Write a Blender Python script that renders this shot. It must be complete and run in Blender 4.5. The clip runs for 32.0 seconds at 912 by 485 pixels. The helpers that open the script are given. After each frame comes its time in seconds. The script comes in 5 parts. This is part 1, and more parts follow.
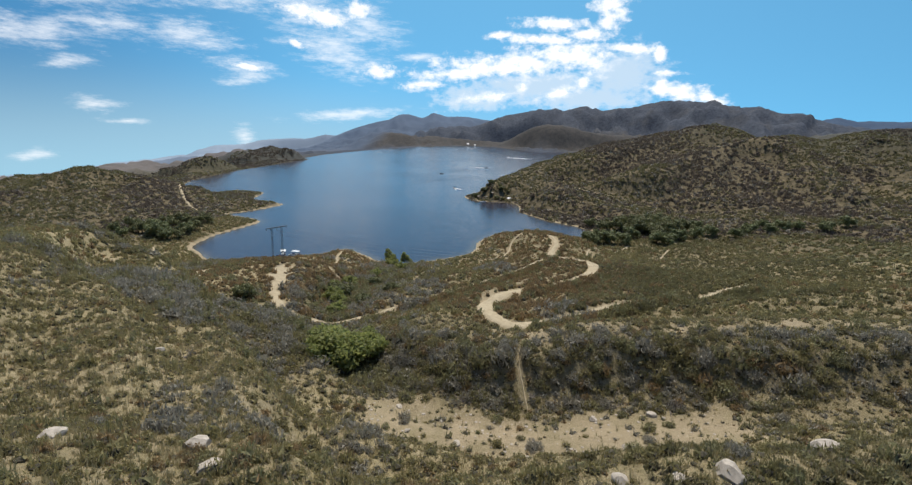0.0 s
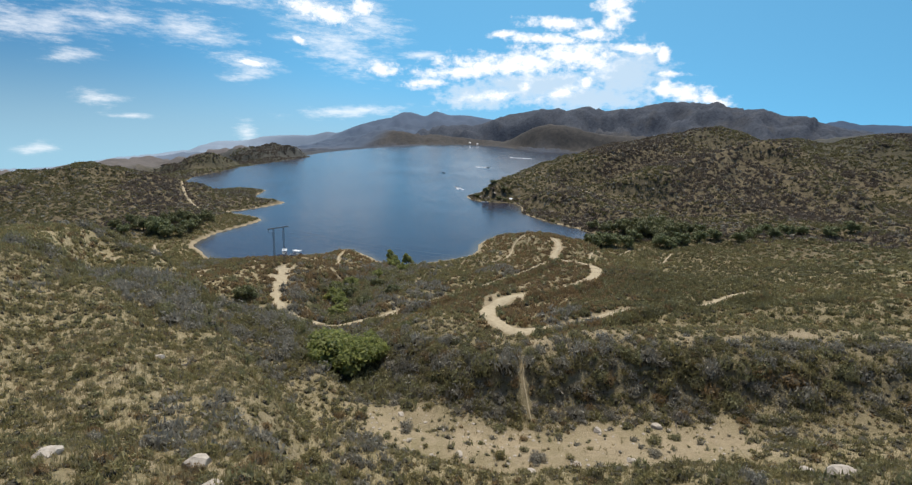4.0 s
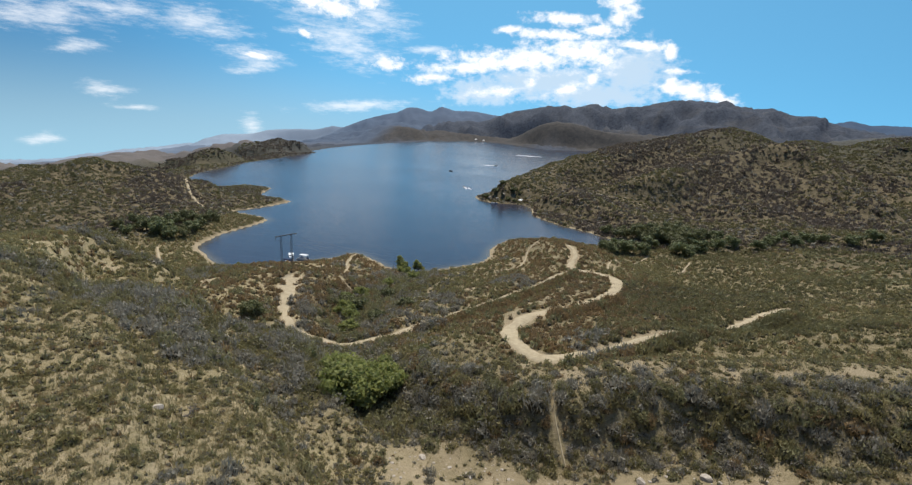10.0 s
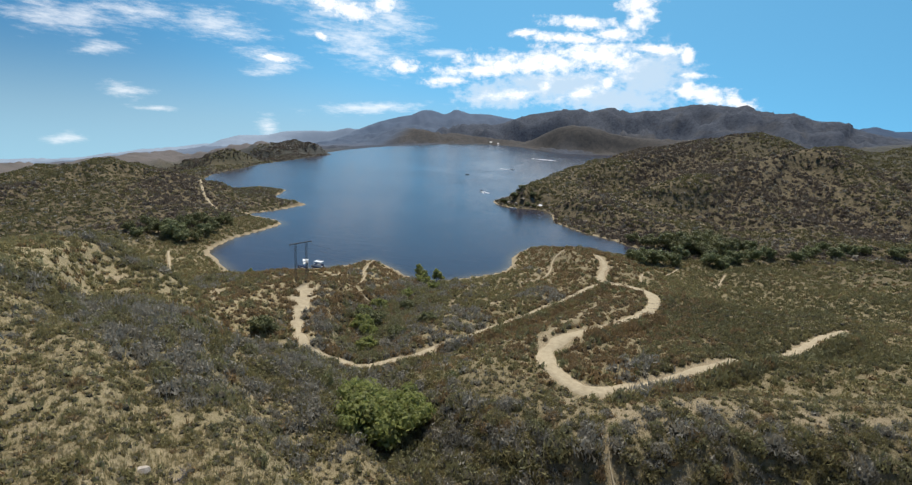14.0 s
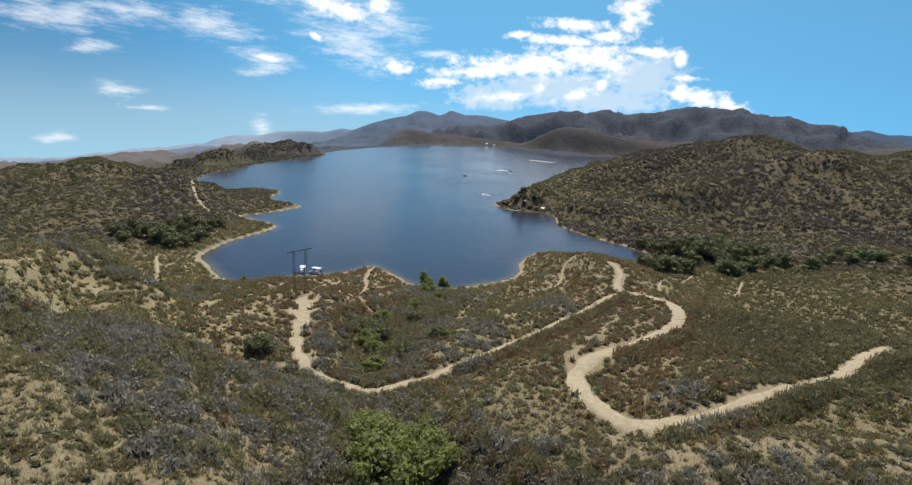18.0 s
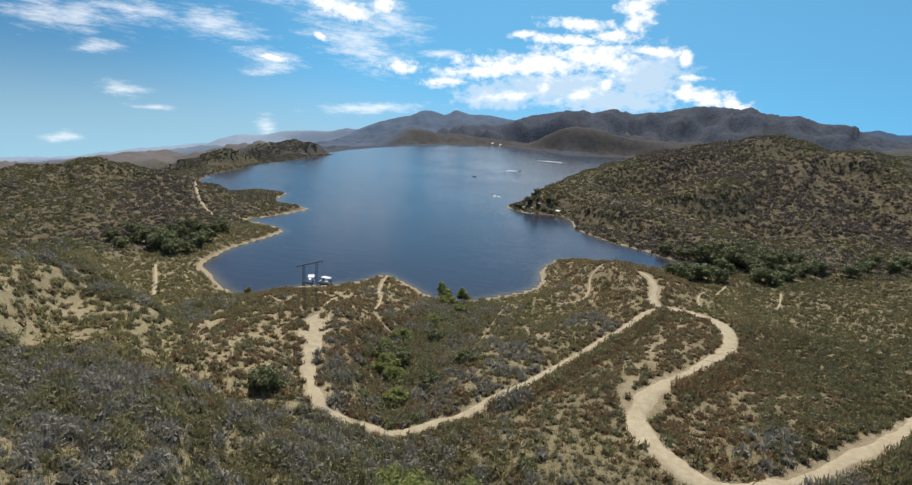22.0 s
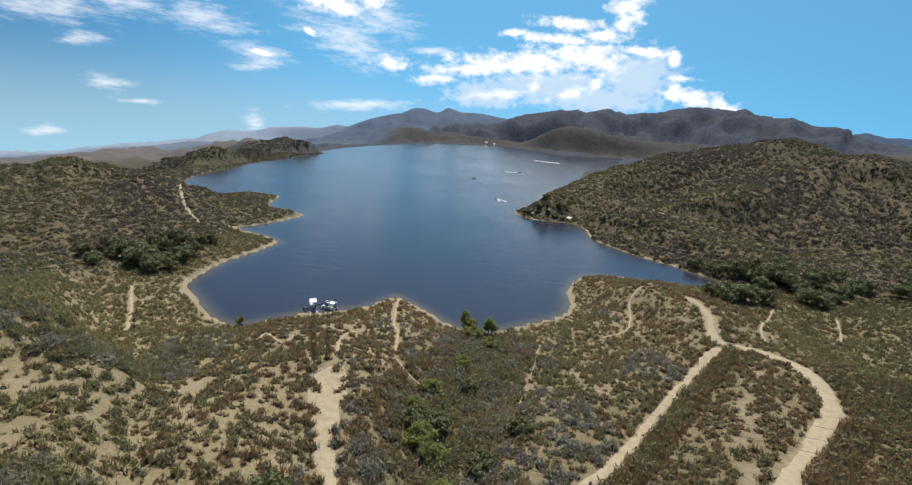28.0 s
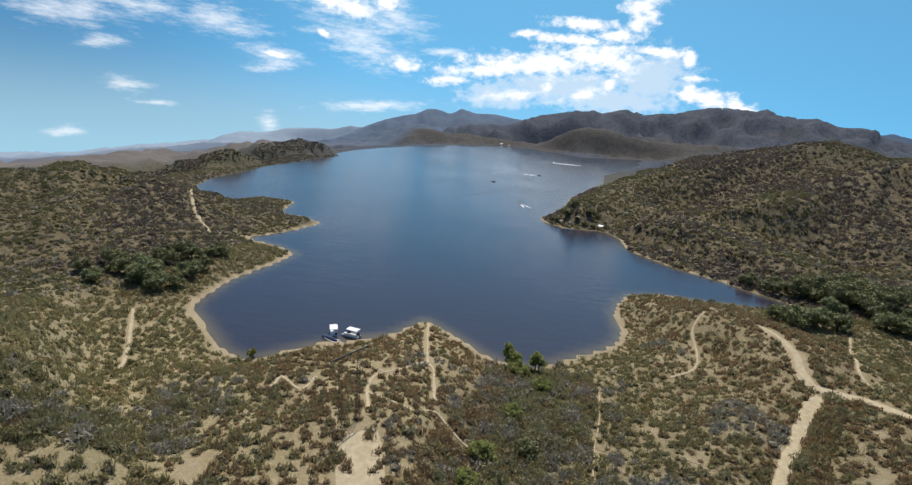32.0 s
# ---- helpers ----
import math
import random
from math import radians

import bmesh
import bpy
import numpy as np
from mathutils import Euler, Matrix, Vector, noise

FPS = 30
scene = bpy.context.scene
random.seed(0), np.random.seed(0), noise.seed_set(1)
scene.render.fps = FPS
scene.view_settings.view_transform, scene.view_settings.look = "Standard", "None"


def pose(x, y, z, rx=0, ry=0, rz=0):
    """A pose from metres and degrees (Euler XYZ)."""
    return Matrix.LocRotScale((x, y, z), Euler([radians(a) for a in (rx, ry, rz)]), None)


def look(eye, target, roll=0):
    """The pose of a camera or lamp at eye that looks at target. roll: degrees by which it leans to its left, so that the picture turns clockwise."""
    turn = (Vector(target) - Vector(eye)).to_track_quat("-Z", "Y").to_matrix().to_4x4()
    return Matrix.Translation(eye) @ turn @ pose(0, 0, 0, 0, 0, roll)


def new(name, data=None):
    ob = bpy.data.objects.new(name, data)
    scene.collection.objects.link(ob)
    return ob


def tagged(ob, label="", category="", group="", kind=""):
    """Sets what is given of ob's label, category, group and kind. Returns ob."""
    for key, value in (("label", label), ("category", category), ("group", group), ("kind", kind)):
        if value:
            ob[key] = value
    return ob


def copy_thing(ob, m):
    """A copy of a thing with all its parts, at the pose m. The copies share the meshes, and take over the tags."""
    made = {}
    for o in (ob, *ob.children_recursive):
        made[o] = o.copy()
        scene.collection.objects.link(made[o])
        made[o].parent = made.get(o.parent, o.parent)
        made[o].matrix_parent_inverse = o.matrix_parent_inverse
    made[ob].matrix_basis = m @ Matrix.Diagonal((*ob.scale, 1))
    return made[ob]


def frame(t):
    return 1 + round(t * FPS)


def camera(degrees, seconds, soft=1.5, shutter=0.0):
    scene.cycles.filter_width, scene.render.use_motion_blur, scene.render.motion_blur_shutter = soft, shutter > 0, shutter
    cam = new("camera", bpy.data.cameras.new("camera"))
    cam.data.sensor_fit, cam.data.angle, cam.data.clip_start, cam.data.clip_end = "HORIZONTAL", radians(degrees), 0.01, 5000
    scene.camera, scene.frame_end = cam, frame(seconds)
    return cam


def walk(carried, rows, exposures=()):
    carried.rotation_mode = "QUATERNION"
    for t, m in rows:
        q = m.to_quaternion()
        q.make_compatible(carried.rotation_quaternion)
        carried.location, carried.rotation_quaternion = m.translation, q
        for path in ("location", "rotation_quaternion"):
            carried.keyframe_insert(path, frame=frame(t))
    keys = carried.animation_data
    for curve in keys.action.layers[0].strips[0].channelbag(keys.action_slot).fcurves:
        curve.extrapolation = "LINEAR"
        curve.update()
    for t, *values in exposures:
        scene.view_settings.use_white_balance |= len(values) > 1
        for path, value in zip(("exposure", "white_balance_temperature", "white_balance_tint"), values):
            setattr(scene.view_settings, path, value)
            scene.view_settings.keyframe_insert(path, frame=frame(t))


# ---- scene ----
cam = camera(86.46, 32.0, soft=1.3)
# seconds, eye, heading to the left of +y, pitch, roll
FLIGHT = [
    (0, 68.31, -95.47, 70.73, 7.487, -13.214, 1.681),
    (0.5, 68.37, -95.51, 70.84, 8.794, -13.254, 1.466),
    (1, 68.37, -95.50, 70.97, 8.421, -13.233, 1.717),
    (1.5, 68.33, -95.45, 71.12, 8.501, -13.279, 1.746),
    (2, 68.26, -95.35, 71.28, 8.151, -13.375, 1.961),
    (2.5, 68.14, -95.18, 71.45, 7.951, -13.458, 2.071),
    (3, 67.95, -94.91, 71.63, 7.521, -13.443, 2.151),
    (3.5, 67.70, -94.53, 71.81, 7.714, -13.383, 2.294),
    (5.5, 65.99, -92.07, 72.54, 6.917, -13.505, 2.651),
    (6, 65.47, -91.36, 72.93, 7.289, -13.596, 2.676),
    (6.5, 64.92, -90.61, 73.44, 7.285, -13.614, 2.793),
    (7, 64.37, -89.85, 74.03, 7.115, -13.689, 2.942),
    (7.5, 63.82, -89.08, 74.60, 7.134, -13.693, 3.009),
    (8, 63.28, -88.31, 75.03, 7.515, -13.820, 2.999),
    (8.5, 62.75, -87.54, 75.27, 7.586, -13.684, 3.187),
    (9, 62.24, -86.77, 75.30, 7.071, -13.654, 3.081),
    (9.5, 61.74, -85.97, 75.21, 8.199, -13.885, 2.971),
    (10, 61.21, -85.06, 75.11, 7.963, -13.923, 3.037),
    (10.5, 60.59, -83.96, 75.09, 8.369, -13.915, 3.002),
    (11, 59.86, -82.64, 75.13, 8.048, -13.934, 3.260),
    (11.5, 59.03, -81.10, 75.18, 7.909, -13.966, 3.388),
    (12, 58.13, -79.41, 75.18, 8.342, -13.918, 3.437),
    (12.5, 57.22, -77.67, 75.11, 8.520, -13.768, 3.729),
    (13, 56.30, -76.01, 74.97, 8.744, -13.663, 3.705),
    (13.5, 55.43, -74.50, 74.74, 7.844, -13.655, 3.928),
    (14, 54.59, -73.17, 74.47, 9.469, -13.685, 3.454),
    (14.5, 53.74, -71.87, 74.24, 9.183, -13.805, 3.455),
    (16.5, 49.86, -66.51, 73.76, 8.176, -13.509, 3.620),
    (17, 48.77, -64.86, 73.59, 8.286, -13.532, 3.533),
    (17.5, 47.66, -63.11, 73.38, 8.976, -13.529, 3.609),
    (18, 46.56, -61.37, 73.17, 8.765, -13.502, 3.757),
    (18.5, 45.47, -59.62, 72.96, 9.180, -13.544, 3.707),
    (19, 44.33, -57.82, 72.74, 8.879, -13.611, 3.820),
    (19.5, 43.16, -55.95, 72.51, 9.092, -13.662, 3.688),
    (20, 41.98, -54.02, 72.31, 9.038, -13.613, 3.773),
    (20.5, 40.80, -52.10, 72.20, 9.519, -13.624, 3.605),
    (21, 39.59, -50.21, 72.22, 9.646, -13.653, 3.829),
    (21.5, 38.30, -48.32, 72.38, 9.297, -13.595, 3.872),
    (22, 36.93, -46.40, 72.68, 9.222, -13.577, 3.804),
    (22.5, 35.55, -44.47, 73.08, 9.068, -13.483, 3.800),
    (23, 34.17, -42.57, 73.52, 8.368, -13.470, 3.798),
    (23.5, 32.78, -40.72, 73.92, 8.289, -13.469, 3.680),
    (24, 31.35, -38.91, 74.16, 8.287, -13.568, 3.666),
    (24.5, 29.88, -37.14, 74.20, 8.136, -13.557, 3.671),
    (25, 28.39, -35.30, 74.10, 8.285, -13.644, 3.673),
    (25.5, 26.86, -33.29, 74.03, 8.015, -13.673, 3.803),
    (27.5, 20.32, -23.49, 74.04, 8.153, -13.858, 4.184),
    (28, 18.69, -20.83, 74.03, 7.930, -13.743, 4.445),
    (28.5, 17.04, -18.07, 74.01, 8.271, -13.852, 4.409),
    (29, 15.39, -15.26, 73.98, 8.485, -13.931, 4.594),
    (29.5, 13.75, -12.45, 73.98, 8.659, -13.883, 4.539),
    (30, 12.09, -9.67, 73.99, 8.682, -13.861, 4.605),
    (30.5, 10.40, -6.94, 74.00, 8.995, -13.777, 4.432),
    (31, 8.69, -4.28, 74.03, 8.925, -13.750, 4.438),
    (31.5, 7.01, -1.67, 74.08, 9.144, -13.743, 4.335),
    (32, 5.46, 0.91, 74.23, 9.356, -13.747, 4.413),
]


def flight_row(t, x, y, z, heading, pitch, roll):
    h, p = radians(heading), radians(pitch)
    ahead = Vector((-math.sin(h) * math.cos(p), math.cos(h) * math.cos(p), math.sin(p)))
    return t, look((x, y, z), Vector((x, y, z)) + ahead, roll)


walk(cam, [flight_row(*row) for row in FLIGHT])

# ---- daylight ----
SUN_HEIGHT, SUN_SIDE = radians(63), radians(5)   # over the horizon; to the left of +y
world = bpy.data.worlds.new("sky")
scene.world = world
world.use_nodes = True
wn, wl = world.node_tree.nodes, world.node_tree.links
wn.clear()


def wmath(op, a, b=0.0, c=0.0):
    node = wn.new("ShaderNodeMath")
    node.operation = op
    for n, v in enumerate((a, b, c)):
        if isinstance(v, bpy.types.NodeSocket):
            wl.new(v, node.inputs[n])
        else:
            node.inputs[n].default_value = v
    return node.outputs[0]


sky = wn.new("ShaderNodeTexSky")
sky.sky_type, sky.sun_disc = "NISHITA", False
sky.sun_elevation, sky.sun_rotation = SUN_HEIGHT, -SUN_SIDE
sky.altitude, sky.air_density, sky.dust_density, sky.ozone_density = 900, 1.0, 0.6, 2.0
coord = wn.new("ShaderNodeTexCoord")
split = wn.new("ShaderNodeSeparateXYZ")
wl.new(coord.outputs["Generated"], split.inputs[0])
lift = wn.new("ShaderNodeCombineXYZ")   # the band of sky over the hills is as blue as the sky higher up
wl.new(split.outputs[0], lift.inputs[0])
wl.new(split.outputs[1], lift.inputs[1])
wl.new(wmath("ADD", wmath("MULTIPLY", wmath("MAXIMUM", split.outputs[2], -0.12), 1.3), 0.30), lift.inputs[2])
unit = wn.new("ShaderNodeVectorMath")
unit.operation = "NORMALIZE"
wl.new(lift.outputs[0], unit.inputs[0])
wl.new(unit.outputs[0], sky.inputs["Vector"])
bearing = wmath("MULTIPLY", wmath("ARCTAN2", split.outputs[0], split.outputs[1]), 57.29578)   # degrees to the right of +y
height = wmath("MULTIPLY", wmath("ARCSINE", split.outputs[2]), 57.29578)


def wnoise(scale, detail, stretch=1.0, rough=0.6):
    mapping = wn.new("ShaderNodeMapping")
    mapping.inputs["Scale"].default_value = (1, 1, stretch)
    wl.new(coord.outputs["Generated"], mapping.inputs["Vector"])
    node = wn.new("ShaderNodeTexNoise")
    node.inputs["Scale"].default_value, node.inputs["Detail"].default_value = scale, detail
    node.inputs["Roughness"].default_value = rough
    wl.new(mapping.outputs[0], node.inputs["Vector"])
    return wmath("SUBTRACT", node.outputs["Fac"], 0.5)


def puff(az, el, wide, tall, lean=0.0):
    """How much of one cloud bank lies in a direction: 1 in its middle, 0 at its rim and below that outside."""
    da, de = wmath("SUBTRACT", bearing, az), wmath("SUBTRACT", height, el)
    de = wmath("SUBTRACT", de, wmath("MULTIPLY", da, lean))
    da, de = wmath("DIVIDE", da, wide), wmath("DIVIDE", de, tall)
    r = wmath("SQRT", wmath("ADD", wmath("MULTIPLY", da, da), wmath("MULTIPLY", de, de)))
    return wmath("MAXIMUM", wmath("SUBTRACT", 1.0, r), -1.0)


# white banks, grey undersides and thin veils: bearing, height, half width, half height, lean
BANKS = [(-2.1, 6.9, 10.8, 1.5, 0.03), (-7.5, 6.0, 7.1, 1.1, 0.1), (4.1, 8.1, 7.1, 1.4, 0), (6.9, 7.3, 2.4, 1.9, 0), (10.2, 8.7, 3.7, 0.6, -0.05), (13.5, 8.0, 0.8, 1.3, 0), (14.4, 6.2, 2.2, 0.4, 0), (-16.8, 5.9, 2.3, 1.0, 0), (-11.7, 4.7, 2.9, 0.7, 0.05), (-4.7, 3.5, 3.8, 0.7, 0.1), (-0.5, 4.8, 0.9, 0.9, 0.2), (3.6, 4.2, 3.0, 0.8, 0.25), (6.0, 5.3, 1.2, 0.9, 0), (15.7, 4.4, 3.3, 1.1, -0.12), (19.0, 3.6, 2.3, 0.7, -0.3), (14.0, 4.6, 1.4, 1.1, 0), (2.8, 11.1, 4.8, 0.7, -0.05), (1.4, 9.6, 5.7, 0.6, -0.05), (6.2, 10.1, 2.9, 0.8, 0), (8.5, 11.7, 1.9, 1.5, 0.4), (8.2, 12.9, 2.5, 0.9, 0), (-3.3, 10.0, 1.8, 0.4, 0), (-25.5, 8.3, 1.04, 0.42, -0.35), (-30.2, 5.6, 2.64, 0.49, -0.08), (-23.1, 11.1, 4.4, 1.33, -0.1), (-18.9, 11.9, 1.6, 1.3, 0)]
UNDERSIDES = [(9.7, 6.2, 5.3, 3.2, 0), (1.3, 4.7, 10.3, 2.2, 0), (5.9, 3.7, 9.3, 1.6, 0), (-5.7, 3.4, 5.8, 1.6, 0.05)]
VEILS = [(-45.0, 10.8, 10.0, 1.7, 0.0), (-34.0, 12.0, 8.0, 1.6, -0.05), (-23.1, 11.1, 7.5, 2.6, -0.1), (-35.4, 8.2, 5.0, 1.3, 0.0), (-45.0, 4.9, 2.6, 0.9, 0.1), (-43.5, 1.3, 2.4, 0.9, 0), (-30.2, 5.6, 4.4, 1.2, -0.08), (-47.5, 7.1, 6.3, 1.8, 0), (-35.4, 8.1, 5.9, 2.0, -0.05), (-21.3, 8.0, 7.5, 3.4, -0.3), (-18.3, 10.6, 5.6, 2.7, -0.2), (-41.3, -0.2, 2.9, 0.4, 0), (-48.4, -3.3, 2.1, 0.8, 0.1), (-31.0, -1.4, 1.5, 1.6, 0), (-41.6, 8.4, 5.7, 1.2, 0), (-12.5, 7.5, 3.2, 0.6, 0.1), (-20.0, 1.2, 7.8, 0.9, 0.1), (-30.2, 4.6, 3.5, 1.1, 0.2)]


def union(places):
    total = None
    for place in places:
        total = puff(*place) if total is None else wmath("MAXIMUM", total, puff(*place))
    return total


def ramp(value, low, high):
    """0 at low and 1 at high, smooth between; low may lie above high."""
    node = wn.new("ShaderNodeMapRange")
    node.interpolation_type = "SMOOTHSTEP"
    wl.new(value, node.inputs["Value"])
    node.inputs["From Min"].default_value, node.inputs["From Max"].default_value = low, high
    return node.outputs["Result"]


billow, wisp = wnoise(42, 9, 1.6, 0.64), wnoise(22, 9, 4.0, 0.70)
thick = ramp(wmath("ADD", union(BANKS), wmath("MULTIPLY", billow, 2.6)), -0.15, 0.85)
under = wmath("MULTIPLY", ramp(wmath("ADD", union(UNDERSIDES), wmath("MULTIPLY", billow, 1.8)), -0.1, 0.75), 0.82)
veil = wmath("MULTIPLY", ramp(wmath("ADD", wmath("MULTIPLY", union(VEILS), 0.9), wmath("MULTIPLY", wisp, 2.4)), 0.0, 1.25), 0.68)
cover = wmath("MAXIMUM", wmath("MAXIMUM", thick, veil), under)
shade = wmath("MULTIPLY", wmath("SUBTRACT", 1.0, wmath("MAXIMUM", thick, veil)), under)
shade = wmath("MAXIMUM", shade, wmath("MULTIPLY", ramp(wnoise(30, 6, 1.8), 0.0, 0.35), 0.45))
mix_cloud = wn.new("ShaderNodeMix")
mix_cloud.data_type = "RGBA"
mix_cloud.inputs[6].default_value, mix_cloud.inputs[7].default_value = (7.7, 7.8, 8.0, 1), (4.0, 5.2, 6.4, 1)
wl.new(shade, mix_cloud.inputs[0])
mix_sky = wn.new("ShaderNodeMix")
mix_sky.data_type = "RGBA"
wl.new(cover, mix_sky.inputs[0])
tint = wn.new("ShaderNodeMix")
tint.data_type, tint.blend_type = "RGBA", "MULTIPLY"
tint.inputs[0].default_value, tint.inputs[7].default_value = 1.0, (0.56, 1.10, 1.07, 1)
wl.new(sky.outputs[0], tint.inputs[6])
wl.new(ramp(height, 38.0, 14.0), tint.inputs[0])
hazy = wn.new("ShaderNodeMix")
hazy.data_type = "RGBA"
wl.new(wmath("MULTIPLY", ramp(wmath("SUBTRACT", wmath("MULTIPLY", bearing, -0.09), height), -4.5, 5.5), 0.7), hazy.inputs[0])
wl.new(tint.outputs[2], hazy.inputs[6])
hazy.inputs[7].default_value = (2.9, 4.2, 4.9, 1)
deep = wn.new("ShaderNodeMix")   # the sky deepens away from the sun's bearing
deep.data_type, deep.blend_type = "RGBA", "MULTIPLY"
wl.new(wmath("MULTIPLY", ramp(bearing, -18.0, -55.0), ramp(height, -5.0, 6.0)), deep.inputs[0])
wl.new(hazy.outputs[2], deep.inputs[6])
deep.inputs[7].default_value = (0.55, 0.64, 0.73, 1)
wl.new(deep.outputs[2], mix_sky.inputs[6])
wl.new(mix_cloud.outputs[2], mix_sky.inputs[7])
background = wn.new("ShaderNodeBackground")
background.inputs["Strength"].default_value = 0.118
wl.new(mix_sky.outputs[2], background.inputs["Color"])
wl.new(background.outputs[0], wn.new("ShaderNodeOutputWorld").inputs["Surface"])

sun = new("sun", bpy.data.lights.new("sun", "SUN"))
sun.data.energy, sun.data.angle, sun.data.color = 3.8, radians(0.53), (1.0, 0.93, 0.82)
toward = Vector((-math.sin(SUN_SIDE) * math.cos(SUN_HEIGHT), math.cos(SUN_SIDE) * math.cos(SUN_HEIGHT), math.sin(SUN_HEIGHT)))
sun.matrix_world = look(toward * 500, (0, 0, 0))
scene.view_settings.exposure = 0.28


# ---- materials ----
class Paint:
    """A small wrapper that strings shader nodes together."""

    def __init__(self, name):
        self.material = bpy.data.materials.new(name)
        self.material.use_nodes = True
        self.nodes, self.links = self.material.node_tree.nodes, self.material.node_tree.links
        self.shader = self.nodes["Principled BSDF"]
        self.place = self.nodes.new("ShaderNodeNewGeometry").outputs["Position"]

    def feed(self, value, socket):
        if isinstance(value, bpy.types.NodeSocket):
            self.links.new(value, socket)
        else:
            socket.default_value = value

    def put(self, name, value):
        self.feed(value, self.shader.inputs[name])
        return self

    def noise(self, size, detail=4, rough=0.6, stretch=(1, 1, 1)):
        vector = self.place
        if stretch != (1, 1, 1):
            mapping = self.nodes.new("ShaderNodeMapping")
            mapping.inputs["Scale"].default_value = stretch
            self.links.new(vector, mapping.inputs["Vector"])
            vector = mapping.outputs[0]
        node = self.nodes.new("ShaderNodeTexNoise")
        node.inputs["Scale"].default_value, node.inputs["Detail"].default_value, node.inputs["Roughness"].default_value = 1.0 / size, detail, rough
        self.links.new(vector, node.inputs["Vector"])
        return node.outputs["Fac"]

    def ramp(self, value, low, high, out_low=0.0, out_high=1.0):
        node = self.nodes.new("ShaderNodeMapRange")
        self.links.new(value, node.inputs["Value"])
        for name, v in (("From Min", low), ("From Max", high), ("To Min", out_low), ("To Max", out_high)):
            node.inputs[name].default_value = v
        return node.outputs["Result"]

    def math(self, op, a, b=0.0):
        node = self.nodes.new("ShaderNodeMath")
        node.operation = op
        self.feed(a, node.inputs[0])
        self.feed(b, node.inputs[1])
        return node.outputs[0]

    def mix(self, amount, a, b):
        node = self.nodes.new("ShaderNodeMix")
        node.data_type = "RGBA"
        self.feed(amount, node.inputs[0])
        for value, socket in ((a, node.inputs[6]), (b, node.inputs[7])):
            self.feed((*value, 1) if isinstance(value, tuple) else value, socket)
        return node.outputs[2]

    def attribute(self, name):
        node = self.nodes.new("ShaderNodeAttribute")
        node.attribute_name = name
        return node.outputs["Fac"]

    def island(self):
        return self.nodes.new("ShaderNodeNewGeometry").outputs["Random Per Island"]

    def one(self):
        return self.nodes.new("ShaderNodeObjectInfo").outputs["Random"]

    def bump(self, value, distance, strength=0.6):
        node = self.nodes.new("ShaderNodeBump")
        node.inputs["Distance"].default_value, node.inputs["Strength"].default_value = distance, strength
        self.links.new(value, node.inputs["Height"])
        self.links.new(node.outputs[0], self.shader.inputs["Normal"])
        return self


def plain(name, color, rough=0.7, metal=0.0, size=0.6, vary=0.25):
    p = Paint(name)
    dark = tuple(c * (1 - vary) for c in color)
    grain = p.noise(size, 5)
    p.put("Base Color", p.mix(p.ramp(grain, 0.3, 0.7), dark, color)).put("Roughness", p.ramp(p.noise(size * 3), 0.3, 0.7, rough - 0.08, min(1.0, rough + 0.08)))
    p.put("Metallic", metal).bump(grain, size * 0.03, 0.3)
    return p.material


def leafy(name, a, b, c, gloss=0.65, through_share=0.4, twig=(0.205, 0.165, 0.125)):
    """Foliage whose leaves and twigs vary among three colours and let some light through."""
    p = Paint(name)
    tone = p.mix(p.ramp(p.noise(9, 3), 0.35, 0.65), a, b)
    tone = p.mix(p.ramp(p.noise(2.0, 2), 0.47, 0.60, 0, 0.3), tone, twig)
    tone = p.mix(p.ramp(p.island(), 0.35, 1.0, 0, 0.9), tone, c)
    tone = p.mix(p.ramp(p.island(), 0.0, 0.35, 0.3, 0), tone, tuple(v * 0.45 for v in b))
    leaf = p.noise(0.28, 4, 0.75)
    tone = p.mix(p.ramp(leaf, 0.36, 0.60, 0.28, 0.0), tone, tuple(v * 0.38 for v in b))
    p.put("Base Color", tone).put("Roughness", gloss).put("Specular IOR Level", 0.2).bump(leaf, 0.15, 0.5)
    through_leaf, both = p.nodes.new("ShaderNodeBsdfTranslucent"), p.nodes.new("ShaderNodeMixShader")
    p.links.new(tone, through_leaf.inputs["Color"])
    both.inputs[0].default_value = through_share
    p.links.new(p.shader.outputs[0], both.inputs[1])
    p.links.new(through_leaf.outputs[0], both.inputs[2])
    p.links.new(both.outputs[0], p.nodes["Material Output"].inputs["Surface"])
    return p.material


